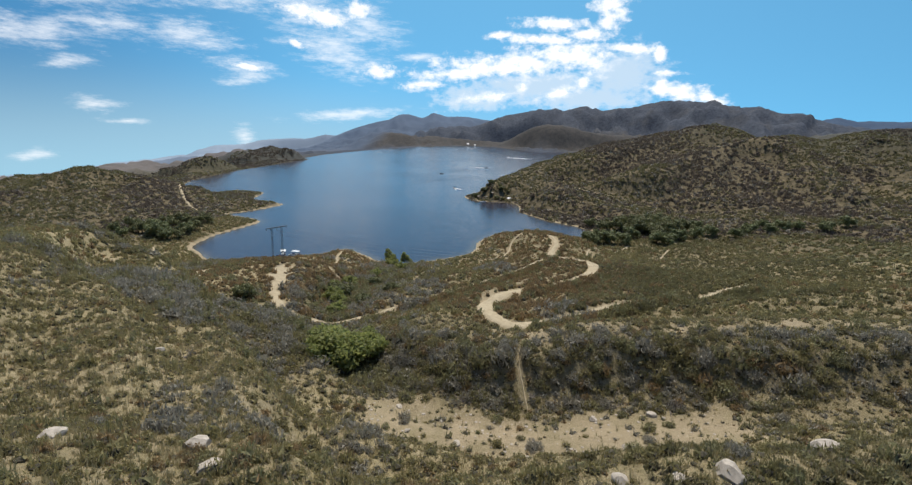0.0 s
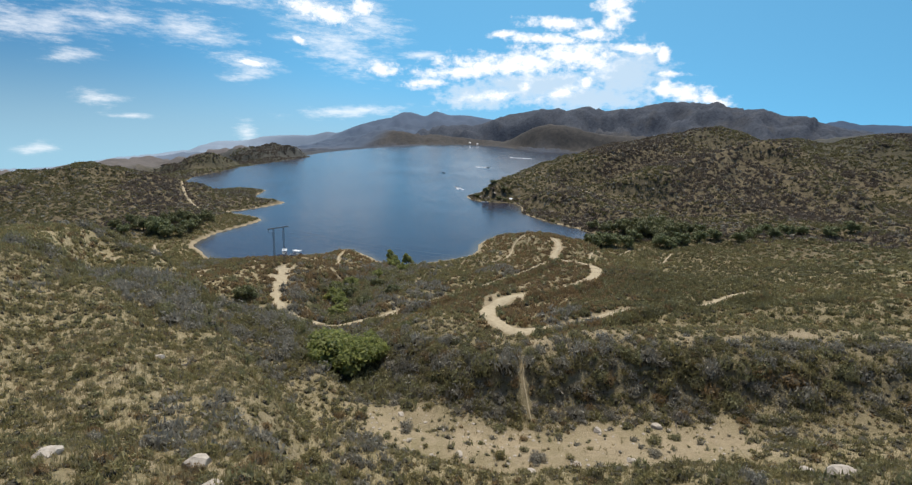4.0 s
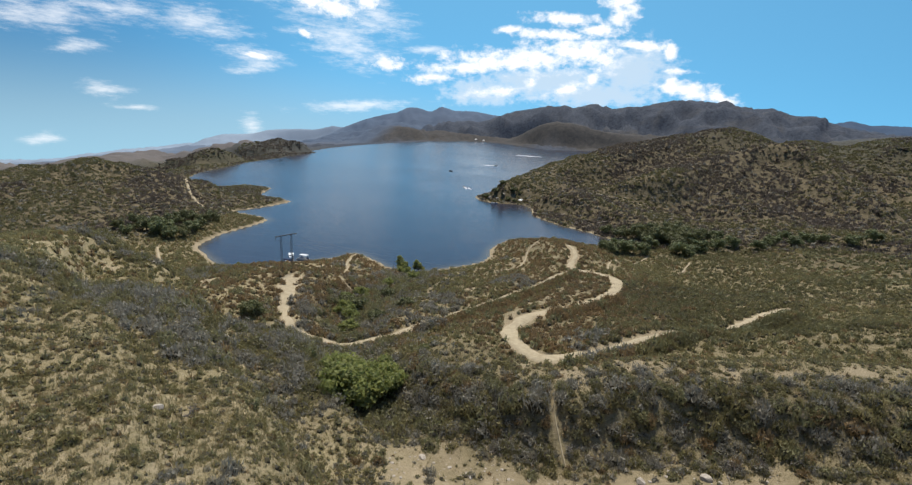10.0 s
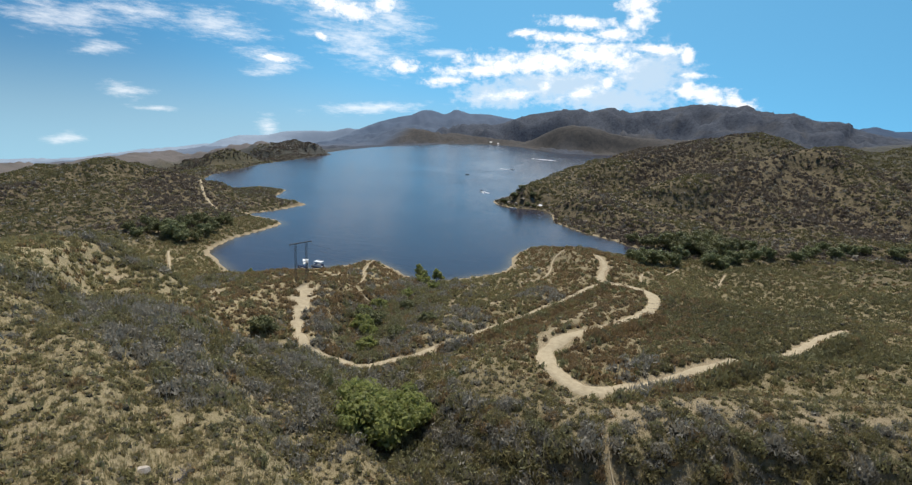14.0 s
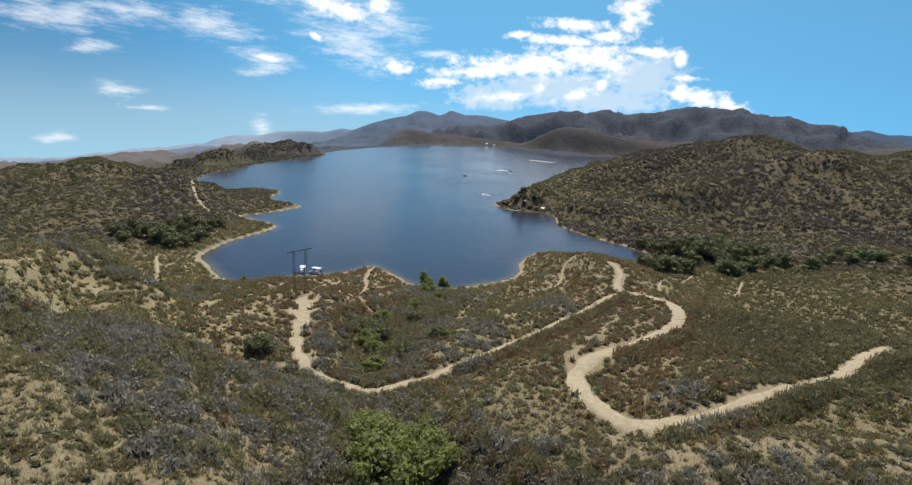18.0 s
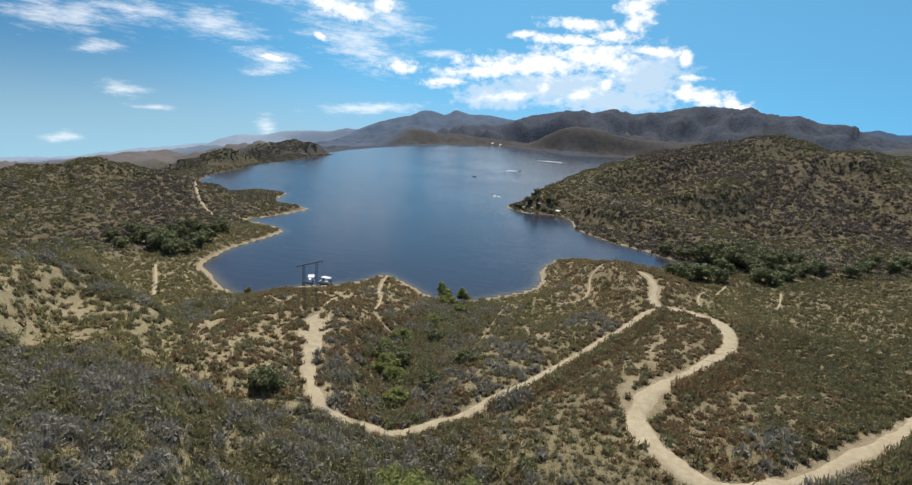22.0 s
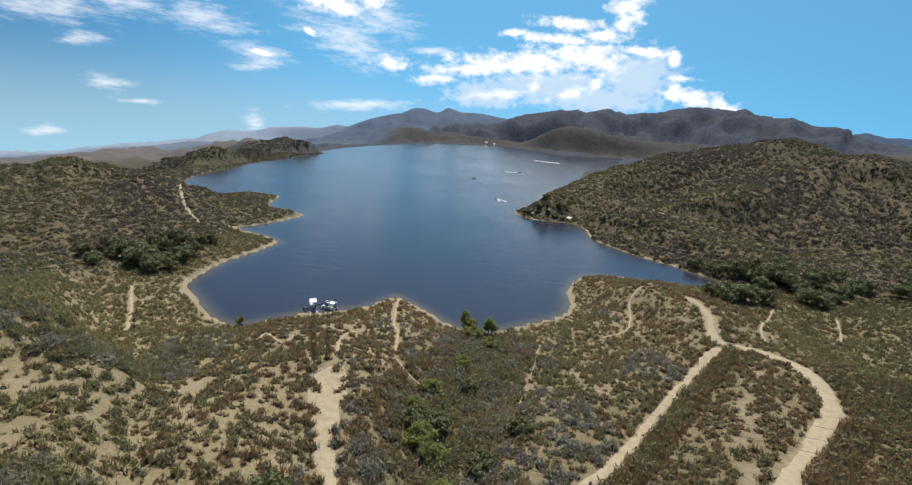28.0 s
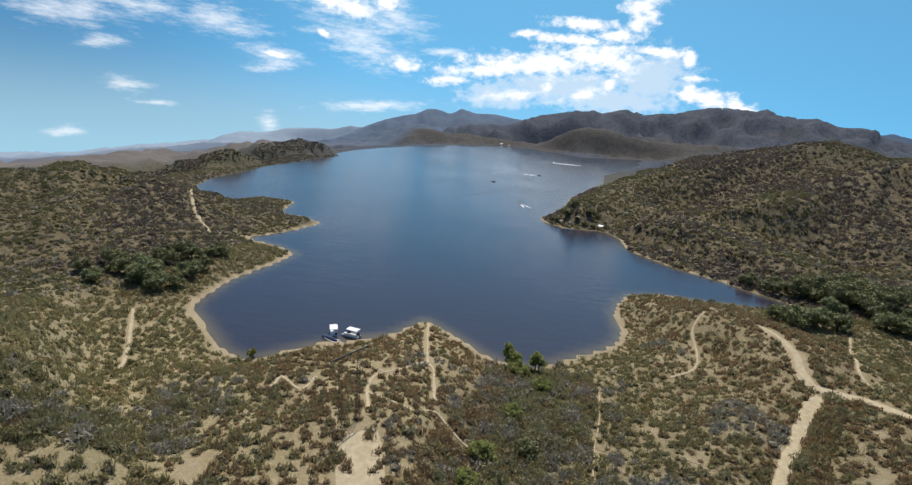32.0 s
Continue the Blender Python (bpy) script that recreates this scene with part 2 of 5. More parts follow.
def earth():
    p = Paint("dry_hillside")
    soil = p.mix(p.ramp(p.noise(2.2, 8, 0.7), 0.35, 0.65), (0.31, 0.25, 0.15), (0.46, 0.385, 0.245))
    straw = p.mix(p.ramp(p.noise(0.5, 5, 0.7), 0.3, 0.7), (0.21, 0.18, 0.085), (0.37, 0.315, 0.175))
    olive = p.mix(p.ramp(p.noise(1.1, 6, 0.7), 0.3, 0.7), (0.24, 0.20, 0.105), (0.38, 0.315, 0.185))
    thin = p.ramp(p.math("ADD", p.noise(7, 7, 0.65), p.math("MULTIPLY", p.noise(40, 3), 0.5)), 0.62, 0.88)
    cover = p.mix(thin, olive, p.mix(p.ramp(p.noise(1.6, 6, 0.75), 0.42, 0.58), straw, soil))
    litter = p.mix(p.ramp(p.noise(1.3, 7, 0.75), 0.35, 0.65), (0.135, 0.112, 0.060), (0.26, 0.215, 0.125))
    cover = p.mix(p.math("MULTIPLY", p.attribute("lush"), p.ramp(p.noise(5, 6, 0.7), 0.30, 0.62, 1.0, 0.7)), cover, litter)
    cover = p.mix(p.ramp(p.noise(0.42, 3, 0.7), 0.54, 0.60, 0, 0.4), cover, (0.12, 0.10, 0.058))
    cover = p.mix(p.ramp(p.noise(0.30, 2, 0.6, (1, 1.3, 1)), 0.66, 0.70, 0, 0.8), cover, (0.50, 0.43, 0.31))
    slope = p.mix(p.ramp(p.noise(4.0, 7, 0.75), 0.42, 0.62), (0.085, 0.070, 0.040), (0.185, 0.148, 0.088))
    sand = p.mix(p.ramp(p.noise(0.8, 6, 0.7), 0.3, 0.7), (0.27, 0.215, 0.135), (0.40, 0.33, 0.215))
    sand = p.mix(p.ramp(p.noise(0.5, 4, 0.7), 0.58, 0.66, 0, 0.5), sand, (0.20, 0.16, 0.10))
    near = p.mix(p.attribute("bare"), p.mix(p.attribute("hillside"), cover, slope), sand)
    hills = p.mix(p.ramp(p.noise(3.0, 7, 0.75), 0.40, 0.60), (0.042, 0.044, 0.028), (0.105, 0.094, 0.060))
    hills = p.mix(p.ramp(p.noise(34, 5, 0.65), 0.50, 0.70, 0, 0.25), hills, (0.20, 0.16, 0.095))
    # blue-grey scrub: distance haze is painted into the base colour
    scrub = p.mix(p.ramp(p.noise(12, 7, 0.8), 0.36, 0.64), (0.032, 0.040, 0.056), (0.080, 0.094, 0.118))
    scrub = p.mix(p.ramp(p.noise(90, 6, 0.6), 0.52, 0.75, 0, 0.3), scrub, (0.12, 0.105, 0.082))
    # farthest ranges bluer and paler, their haze also mixed into the colour
    far_haze = p.mix(p.ramp(p.noise(260, 6, 0.65), 0.35, 0.65), (0.075, 0.108, 0.160), (0.098, 0.132, 0.188))
    far_haze = p.mix(p.attribute("haze_palest"), far_haze, (0.25, 0.31, 0.38))
    # far right range: dark blue distance haze put into its colour
    far_haze = p.mix(p.attribute("haze_deep_blue"), far_haze, (0.050, 0.080, 0.130))
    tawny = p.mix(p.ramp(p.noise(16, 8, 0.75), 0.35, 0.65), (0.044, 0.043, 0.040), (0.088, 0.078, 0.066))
    scrub = p.mix(p.attribute("far_haze"), p.mix(p.attribute("tawny"), scrub, tawny), far_haze)
    # grey-brown western plain, paled by haze mixed into its colour
    hazy_plain = p.mix(p.ramp(p.noise(60, 7, 0.7, (1, 2.5, 1)), 0.35, 0.65), (0.115, 0.103, 0.095), (0.170, 0.150, 0.136))
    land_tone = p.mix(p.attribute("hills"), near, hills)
    p.put("Base Color", p.mix(p.attribute("hazy_plain"), p.mix(p.attribute("distant"), land_tone, scrub), hazy_plain)).put("Roughness", 0.95).put("Specular IOR Level", 0.15)
    p.bump(p.noise(0.6, 8, 0.8), 0.4, 0.85)
    return p.material


def track():
    p = Paint("packed_dirt")
    ruts = p.noise(1.4, 6, 0.7)
    p.put("Base Color", p.mix(p.ramp(ruts, 0.32, 0.68), (0.32, 0.265, 0.17), (0.46, 0.39, 0.265))).put("Roughness", 0.95).put("Specular IOR Level", 0.15)
    p.bump(p.noise(0.35, 6, 0.7), 0.08, 0.6)
    return p.material


def lake_water():
    p = Paint("lake_water")
    deep = p.mix(p.ramp(p.attribute("shallow"), 0.0, 1.0), (0.030, 0.030, 0.046), (0.12, 0.10, 0.06))
    p.put("Base Color", deep).put("Roughness", 0.17).put("IOR", 1.333).put("Specular IOR Level", 0.62)
    swell, ripple = p.noise(6.5, 4, 0.65, (0.22, 1.7, 1)), p.noise(1.6, 3, 0.6, (0.4, 1.6, 1))
    calm = p.ramp(p.noise(160, 3), 0.35, 0.65, 0.25, 1.0)
    p.bump(p.math("MULTIPLY", p.math("ADD", swell, p.math("MULTIPLY", ripple, 0.4)), calm), 0.32, 0.7)
    return p.material


M_EARTH, M_TRACK, M_WATER = earth(), track(), lake_water()
M_OLIVE = leafy("olive_brush", (0.295, 0.265, 0.115), (0.245, 0.222, 0.098), (0.40, 0.345, 0.168))
M_RUST = leafy("rusty_brush", (0.315, 0.215, 0.105), (0.265, 0.188, 0.094), (0.39, 0.275, 0.140))
M_SAGE = leafy("grey_sage", (0.335, 0.315, 0.250), (0.280, 0.266, 0.212), (0.42, 0.395, 0.32))
M_HILLGREEN = leafy("hill_brush", (0.205, 0.190, 0.084), (0.172, 0.162, 0.074), (0.25, 0.226, 0.108))
# chaparral of the farther hills, its purplish grey-brown carrying aerial haze
M_HAZED_CHAPARRAL = leafy("hazed_chaparral", (0.170, 0.138, 0.106), (0.140, 0.116, 0.090), (0.21, 0.172, 0.135))
M_DARK = leafy("dark_scrub", (0.235, 0.235, 0.112), (0.265, 0.255, 0.125), (0.33, 0.31, 0.165))
M_STRAW = leafy("dry_grass", (0.40, 0.345, 0.19), (0.34, 0.295, 0.155), (0.50, 0.43, 0.255), 0.65, 0.5)
M_WILLOW = leafy("willow_leaves", (0.31, 0.34, 0.105), (0.25, 0.29, 0.09), (0.40, 0.42, 0.15), 0.5, 0.55)
M_LEAF = leafy("olive_tree_leaves", (0.195, 0.220, 0.090), (0.160, 0.185, 0.076), (0.25, 0.27, 0.125), 0.5, 0.3)
M_OAK = leafy("oak_leaves", (0.155, 0.165, 0.068), (0.178, 0.186, 0.078), (0.23, 0.235, 0.105), 0.5, 0.25)
# brown twigs, darkened to paint in the shade inside a bush
M_TWIG_SHADE = plain("twigs_in_shade", (0.085, 0.074, 0.046), 0.9, 0, 0.25, 0.45)
M_BARK = plain("grey_bark", (0.16, 0.13, 0.10), 0.9, 0, 0.15, 0.5)
M_ROCK = plain("pale_granite", (0.50, 0.44, 0.36), 0.85, 0, 0.4, 0.45)
M_STEEL = plain("weathered_steel", (0.12, 0.115, 0.105), 0.7, 0.3, 0.5, 0.4)
M_WHITE = plain("white_gelcoat", (0.80, 0.80, 0.78), 0.35, 0, 1.5, 0.08)
M_BLUE = plain("blue_canvas", (0.045, 0.07, 0.14), 0.8, 0, 0.5, 0.3)
M_FOAM = plain("white_foam", (0.82, 0.84, 0.85), 0.9, 0, 0.6, 0.2)
M_TIMBER = plain("grey_timber", (0.25, 0.22, 0.18), 0.85, 0, 0.2, 0.4)
M_ALLOY = plain("brushed_aluminium", (0.55, 0.56, 0.57), 0.35, 0.9, 0.3, 0.2)
M_DRYWOOD = plain("bleached_branches", (0.27, 0.235, 0.20), 0.9, 0, 0.1, 0.4)


# ---- the lie of the land: shore, crests, gullies and slopes, in metres over the lake ----
SHORE_EAST = [(339, 1779), (120, 1598), (-51, 1960), (-171, 2010), (-313, 1738), (-376, 1415), (-403, 1230), (-410, 1047), (-396, 894), (-369, 872)]
SHORE_WEST = [(-374, 797), (-362, 693), (-359, 592), (-344, 519), (-330, 444), (-308, 401), (-278, 370), (-252, 358), (-238, 361), (-230, 383),
              (-213, 381), (-197, 376), (-188, 347), (-184, 331), (-171, 325), (-156, 321), (-142, 310), (-144, 293), (-150, 273), (-157, 259),
              (-161, 252), (-153, 249), (-142, 246), (-131, 241), (-120, 234), (-120, 219), (-121, 206), (-123, 194), (-124, 183), (-122, 170), (-120, 159)]
SHORE_NEAR = [(-117, 151), (-107, 143), (-100, 137), (-93, 131), (-87, 126), (-79, 123), (-74, 124), (-69, 130), (-64, 136), (-59, 141), (-53, 143),
              (-49, 148), (-40, 154), (-36, 162), (-32, 171), (-22, 163), (-13, 155), (-8, 150), (-1, 146), (5, 145), (11, 146), (19, 153), (27, 161),
              (36, 169), (41, 177), (43, 188), (43, 206), (48, 224), (54, 236), (69, 242), (89, 240), (109, 240), (124, 240)]
SHORE_RIGHT = [(136, 246), (131, 256), (121, 267), (110, 281), (91, 298), (78, 318), (69, 334), (68, 366), (62, 386), (53, 391), (43, 388), (27, 390),
               (13, 404), (9, 422), (20, 455), (32, 506), (42, 580), (101, 790), (122, 961), (240, 1300)]
LAKE = np.array(SHORE_EAST + SHORE_WEST + SHORE_NEAR + SHORE_RIGHT, float)

# spines: softness, then the way along the crest or the hollow with its heights
SPINES = {
    "left_crest": (5, [(40, -120, 60), (0, -60, 51), (-30, -26, 45), (-66, 15, 40), (-95, 55, 31), (-128, 95, 17), (-170, 130, 8)]),
    "left_slope": (5, [(44, -64, 43.7), (22, -36, 36), (-9, -6, 35), (-35, 13, 31), (-49, 29, 27), (-62, 47, 25.5)]),
    "camera_hill": (8, [(150, -130, 66), (68, -118, 56), (34, -68, 48)]),
    "near_right": (5, [(66, -60, 39.5), (75, -59, 42), (85, -58, 45), (112, -52, 44), (150, -50, 44)]),
    "foot": (4, [(37, -15, 19.3), (17, -4, 23), (8, 10, 22)]),
    "foot_right": (4, [(108, -30, 26), (125, -26, 30), (150, -22, 33)]),
    "drop": (4, [(48, -45, 31), (67, -45, 29), (92, -44, 34)]),
    "hollow_floor": (4, [(46, -25, 19), (66, -27, 18.5), (92, -25, 20.5)]),
    "left_shoulder": (4, [(24, -52, 42.5), (4, -32, 41), (-16, -17, 40)]),
    "gully": (3, [(135, -14, 25), (94, -9, 19.3), (66, -12, 16.6), (48, -12, 17), (32, 3, 15), (22, 20, 13), (14, 37, 11.5), (6, 60, 8.5), (4, 80, 7), (10, 105, 4.5), (12, 130, 1.6)]),
    "bluff_edge": (2.5, [(49, 15, 22.5), (62, 9, 24), (75, 6, 25.6), (92, 11, 27.5), (128, 11, 31), (165, 8, 34)]),
    "bench": (6, [(65, 24, 21.4), (95, 30, 24.5), (123, 33, 26.5), (165, 40, 28), (210, 50, 30)]),
    "road_bend": (6, [(112, 62, 19), (140, 82, 17), (160, 100, 15)]),
    "road_spur": (5, [(68, 50, 19), (78, 75, 16.5), (92, 95, 15.5), (99, 106, 14.7), (83, 129, 12.2), (86, 164, 14.6), (76, 192, 12), (60, 214, 5.5)]),
    "road_dip": (5, [(30, 52, 13.5), (45, 75, 12), (62, 102, 11.5)]),
    "bank_east": (5, [(25, 111, 6.5), (40, 135, 6), (61, 162, 5.4)]),
    "tower_spur": (4, [(-6, 48, 15.5), (-16, 68, 17), (-22, 80, 16.5), (-30, 107, 9), (-24, 132, 5), (-31, 163, 1.6)]),
    "tower_side": (4, [(-45, 95, 11), (-58, 118, 5)]),
    "west_bank": (5, [(-11, 34, 20), (-32, 34, 22), (-45, 60, 18), (-70, 85, 10), (-101, 104, 3.6), (-130, 140, 1.6)]),
    "right_hollow": (6, [(230, 90, 22), (152, 148, 4), (134, 200, 2.2), (125, 212, 2)]),
    "inlet_flat": (6, [(150, 235, 2), (172, 225, 3.5), (190, 200, 7)]),
    "right_foot": (8, [(150, 255, 2.5), (176, 262, 4), (215, 300, 5), (290, 330, 9), (380, 350, 14)]),
    "right_crest": (12, [(39, 424, 17), (59, 469, 22), (83, 503, 28), (111, 532, 38), (152, 567, 48), (184, 587, 56), (216, 605, 63), (250, 612, 68), (281, 624, 75), (308, 631, 85), (322, 625, 87.5), (330, 601, 82), (331, 570, 74)]),
    "right_ridge": (9, [(327, 504, 71.8), (306, 497, 66.3), (278, 487, 57.5), (240, 464, 47.8), (197, 435, 38.1), (161, 423, 25.5), (138, 422, 19)]),
    "right_draw": (7, [(330, 548, 64), (306, 546, 57), (261, 520, 44), (213, 493, 31), (171, 472, 19.5), (143, 462, 14)]),
    "right_spur": (8, [(339, 487, 70.3), (349, 465, 60), (354, 445, 49.7), (357, 408, 38.3), (359, 371, 26)]),
    "right_face_draw": (6, [(310, 470, 50), (290, 430, 30), (280, 390, 17)]),
    "right_face_rib": (6, [(262, 455, 47), (252, 420, 30), (240, 380, 15)]),
    "right_valley": (8, [(420, 591, 66), (406, 530, 46), (403, 480, 32), (404, 437, 22), (380, 360, 16)]),
    "right_shoulder": (12, [(462, 705, 76.7), (451, 640, 66), (464, 612, 71.3), (482, 613, 78.2), (511, 619, 82.8), (574, 598, 87.9)]),
    "right_shoulder_foot": (12, [(585, 560, 82), (560, 480, 66), (480, 420, 38)]),
    "right_bench": (7, [(61, 374, 8), (84, 373, 15), (111, 366, 18), (139, 351, 14), (158, 331, 10)]),
    "right_trail_draw": (5, [(130, 414, 16), (155, 399, 11.5), (178, 380, 6.5), (205, 354, 4.5), (240, 330, 5.5)]),
    "right_back": (30, [(200, 900, 20), (400, 950, 45), (560, 912, 63), (615, 883, 80), (682, 838, 92), (800, 750, 95)]),
    "left_flat": (6, [(-135, 165, 1.6), (-150, 205, 2.6), (-160, 236, 2.6), (-178, 262, 3), (-185, 300, 4.5), (-215, 345, 4)]),
    "left_hill_foot": (8, [(-182, 240, 4), (-200, 190, 6), (-230, 150, 8), (-290, 120, 8)]),
    "left_crest_hill": (9, [(-346, 200, 15), (-329, 227, 17), (-317, 242, 20), (-308, 253, 25), (-300, 262, 29), (-290, 272, 30), (-282, 281, 26), (-268, 294, 23), (-254, 306, 20), (-240, 318, 12)]),
    "left_far": (30, [(-560, 250, -18), (-500, 330, -6), (-430, 400, -2)]),
    "head_one": (9, [(-409, 493, -8.8), (-407, 507, -3.7), (-402, 518, 6.1), (-396, 528, 13.7), (-392, 541, 19.9), (-387, 556, 22.8), (-385, 577, 21.4), (-385, 601, 12.8), (-386, 629, 3.4), (-384, 651, -6.0)]),
    "head_two": (8, [(-458, 735, -5.7), (-452, 753, 7.5), (-444, 769, 13.8), (-433, 785, 14.1), (-421, 803, 15.4), (-413, 821, 19.9), (-406, 835, 23.3), (-398, 855, 18.8), (-388, 873, 8.5), (-377, 886, -4.2)]),
    "left_hill_rib": (6, [(-290, 262, 28.5), (-265, 239, 22.6), (-237, 210, 15.7), (-215, 183, 10.9), (-196, 165, 6)]),
    "left_hill_draw": (5, [(-268, 258, 18), (-243, 232, 11), (-220, 205, 7), (-200, 185, 4.5)]),
    "left_hill_rib_west": (6, [(-303, 236, 22), (-265, 194, 15.2), (-228, 165, 8.2)]),
    "plain": (60, [(-900, 620, -60), (-1000, 820, -66), (-900, 1200, -60), (-700, 1500, -30), (-520, 1300, -8)]),
    "left_plain": (160, [(-1494, 1022, -172.9), (-1491, 1111, -160.1), (-1479, 1206, -148.1), (-1422, 1271, -137.8), (-1371, 1396, -129.2), (-1300, 1527, -117.7), (-1179, 1622, -103.3)]),
    "far_plain": (160, [(-2562, 1933, -325.6), (-2447, 2074, -290.7), (-2404, 2271, -264.4), (-2302, 2442, -234.3), (-2178, 2618, -206.5), (-2057, 2776, -190.3)]),
    "left_rim": (60, [(-1181, 808, -108), (-1147, 854, -96), (-1109, 902, -81), (-1095, 918, -78), (-1051, 967, -84)]),
    "plain_rim": (90, [(-1906, 1661, -186), (-1783, 1791, -160), (-1673, 1895, -141), (-1509, 2027, -119), (-1365, 2127, -112), (-1029, 2310, -78)]),
    "pale_range": (80, [(-3362, 3180, -359), (-3311, 3233, -340), (-3147, 3393, -299), (-2931, 3580, -243), (-2779, 3700, -212)]),
    "blue_range": (60, [(-2556, 3367, -219), (-2456, 3441, -152), (-2353, 3512, -114), (-2172, 3627, -103), (-2057, 3694, -64), (-1857, 3799, -46), (-1730, 3859, -47), (-1600, 3915, -10), (-1534, 3942, -19), (-1374, 4002, -57)]),
    "peak_range": (40, [(-1725, 3530, -156), (-1607, 3586, -114), (-1444, 3655, -28), (-1277, 3718, 50), (-1106, 3773, 107), (-1018, 3799, 122), (-931, 3822, 166), (-864, 3838, 168), (-750, 3863, 145), (-661, 3880, 190), (-568, 3895, 163), (-383, 3919, 164), (-220, 3933, 139)]),
    "brown_hill": (30, [(-602, 1800, -23), (-541, 1850, 11), (-479, 1900, 46), (-437, 1920, 44), (-382, 1960, 20), (-328, 2010, 34), (-240, 2080, 30), (-150, 2100, 20)]),
    "mid_right": (40, [(-67, 2000, 10.7), (14, 1974, 51.9), (82, 1944, 79.3), (158, 1921, 99.7), (213, 1918, 98.7), (280, 1911, 85.4), (346, 1903, 72.2), (430, 1889, 62.8)]),
    "right_range": (50, [(-209, 2630, 85), (-119, 2637, 118), (-44, 2641, 147), (61, 2642, 168), (156, 2640, 183), (269, 2633, 181), (354, 2624, 200), (441, 2613, 187), (604, 2584, 193), (678, 2567, 222), (752, 2548, 236), (825, 2527, 239), (920, 2496, 228), (966, 2480, 225), (1035, 2454, 202), (1138, 2411, 207), (1220, 2373, 179), (1294, 2336, 178), (1351, 2305, 150), (1480, 2200, 110)]),
    "far_right": (80, [(2095, 3835, 162), (2187, 3785, 200), (2251, 3749, 216), (2333, 3700, 191), (2427, 3641, 190), (2700, 3500, 199)]),
    "back_edge": (300, [(-700, -500, 20), (0, -900, 90), (1500, -600, 90), (1700, 900, 120)]),
    "left_low": (60, [(-900, 300, -75), (-1500, 500, -170), (-2400, 900, -300), (-3300, 1800, -420)]),
    "rim": (300, [(-4700, 2600, -620), (-4800, 1200, -760), (-4300, -1500, -700)]),
    "rim_south": (500, [(-3000, -3600, -200), (0, -4800, 60), (4300, -2500, 100), (4800, 1500, 120), (3600, 3200, 150)]),
}


def to_line(x, y, line):
    """The distance from each place to a way, and the values along the way at its nearest point."""
    line = np.asarray(line, float)
    best, value = np.full(x.shape, 1e18), np.zeros(x.shape)
    for a, b in zip(line[:-1], line[1:]):
        d = b[:2] - a[:2]
        k = np.clip(((x - a[0]) * d[0] + (y - a[1]) * d[1]) / (d @ d + 1e-9), 0, 1)
        far = (x - a[0] - k * d[0]) ** 2 + (y - a[1] - k * d[1]) ** 2
        near = far < best
        best[near] = far[near]
        if len(a) > 2:
            value[near] = (a[2] + k * (b[2] - a[2]))[near]
    return np.sqrt(best), value


def inside(x, y, polygon):
    hit = np.zeros(x.shape, bool)
    for (ax, ay), (bx, by) in zip(polygon, np.roll(polygon, -1, axis=0)):
        if ay != by:
            hit ^= ((ay > y) != (by > y)) & (x < (bx - ax) * (y - ay) / (by - ay) + ax)
    return hit


def lattice(ix, iy, seed):
    n = (ix.astype(np.int64) * 374761393 + iy.astype(np.int64) * 668265263 + seed * 974711) & 0xFFFFFFFF
    n = ((n ^ (n >> 13)) * 1274126177) & 0xFFFFFFFF
    return ((n ^ (n >> 16)) & 0xFFFF) / 65535.0


def value_noise(x, y, seed=0):
    ix, iy = np.floor(x), np.floor(y)
    u, v = x - ix, y - iy
    u, v = u * u * (3 - 2 * u), v * v * (3 - 2 * v)
    a = lattice(ix, iy, seed) * (1 - u) + lattice(ix + 1, iy, seed) * u
    b = lattice(ix, iy + 1, seed) * (1 - u) + lattice(ix + 1, iy + 1, seed) * u
    return (a * (1 - v) + b * v) * 2 - 1


def fractal(x, y, size, octaves=4, seed=0):
    total, amount = 0, 1.0
    for n in range(octaves):
        total = total + amount * value_noise(x / size + 17.3 * n, y / size - 9.1 * n, seed + n)
        size, amount = size / 2.03, amount * 0.5
    return total


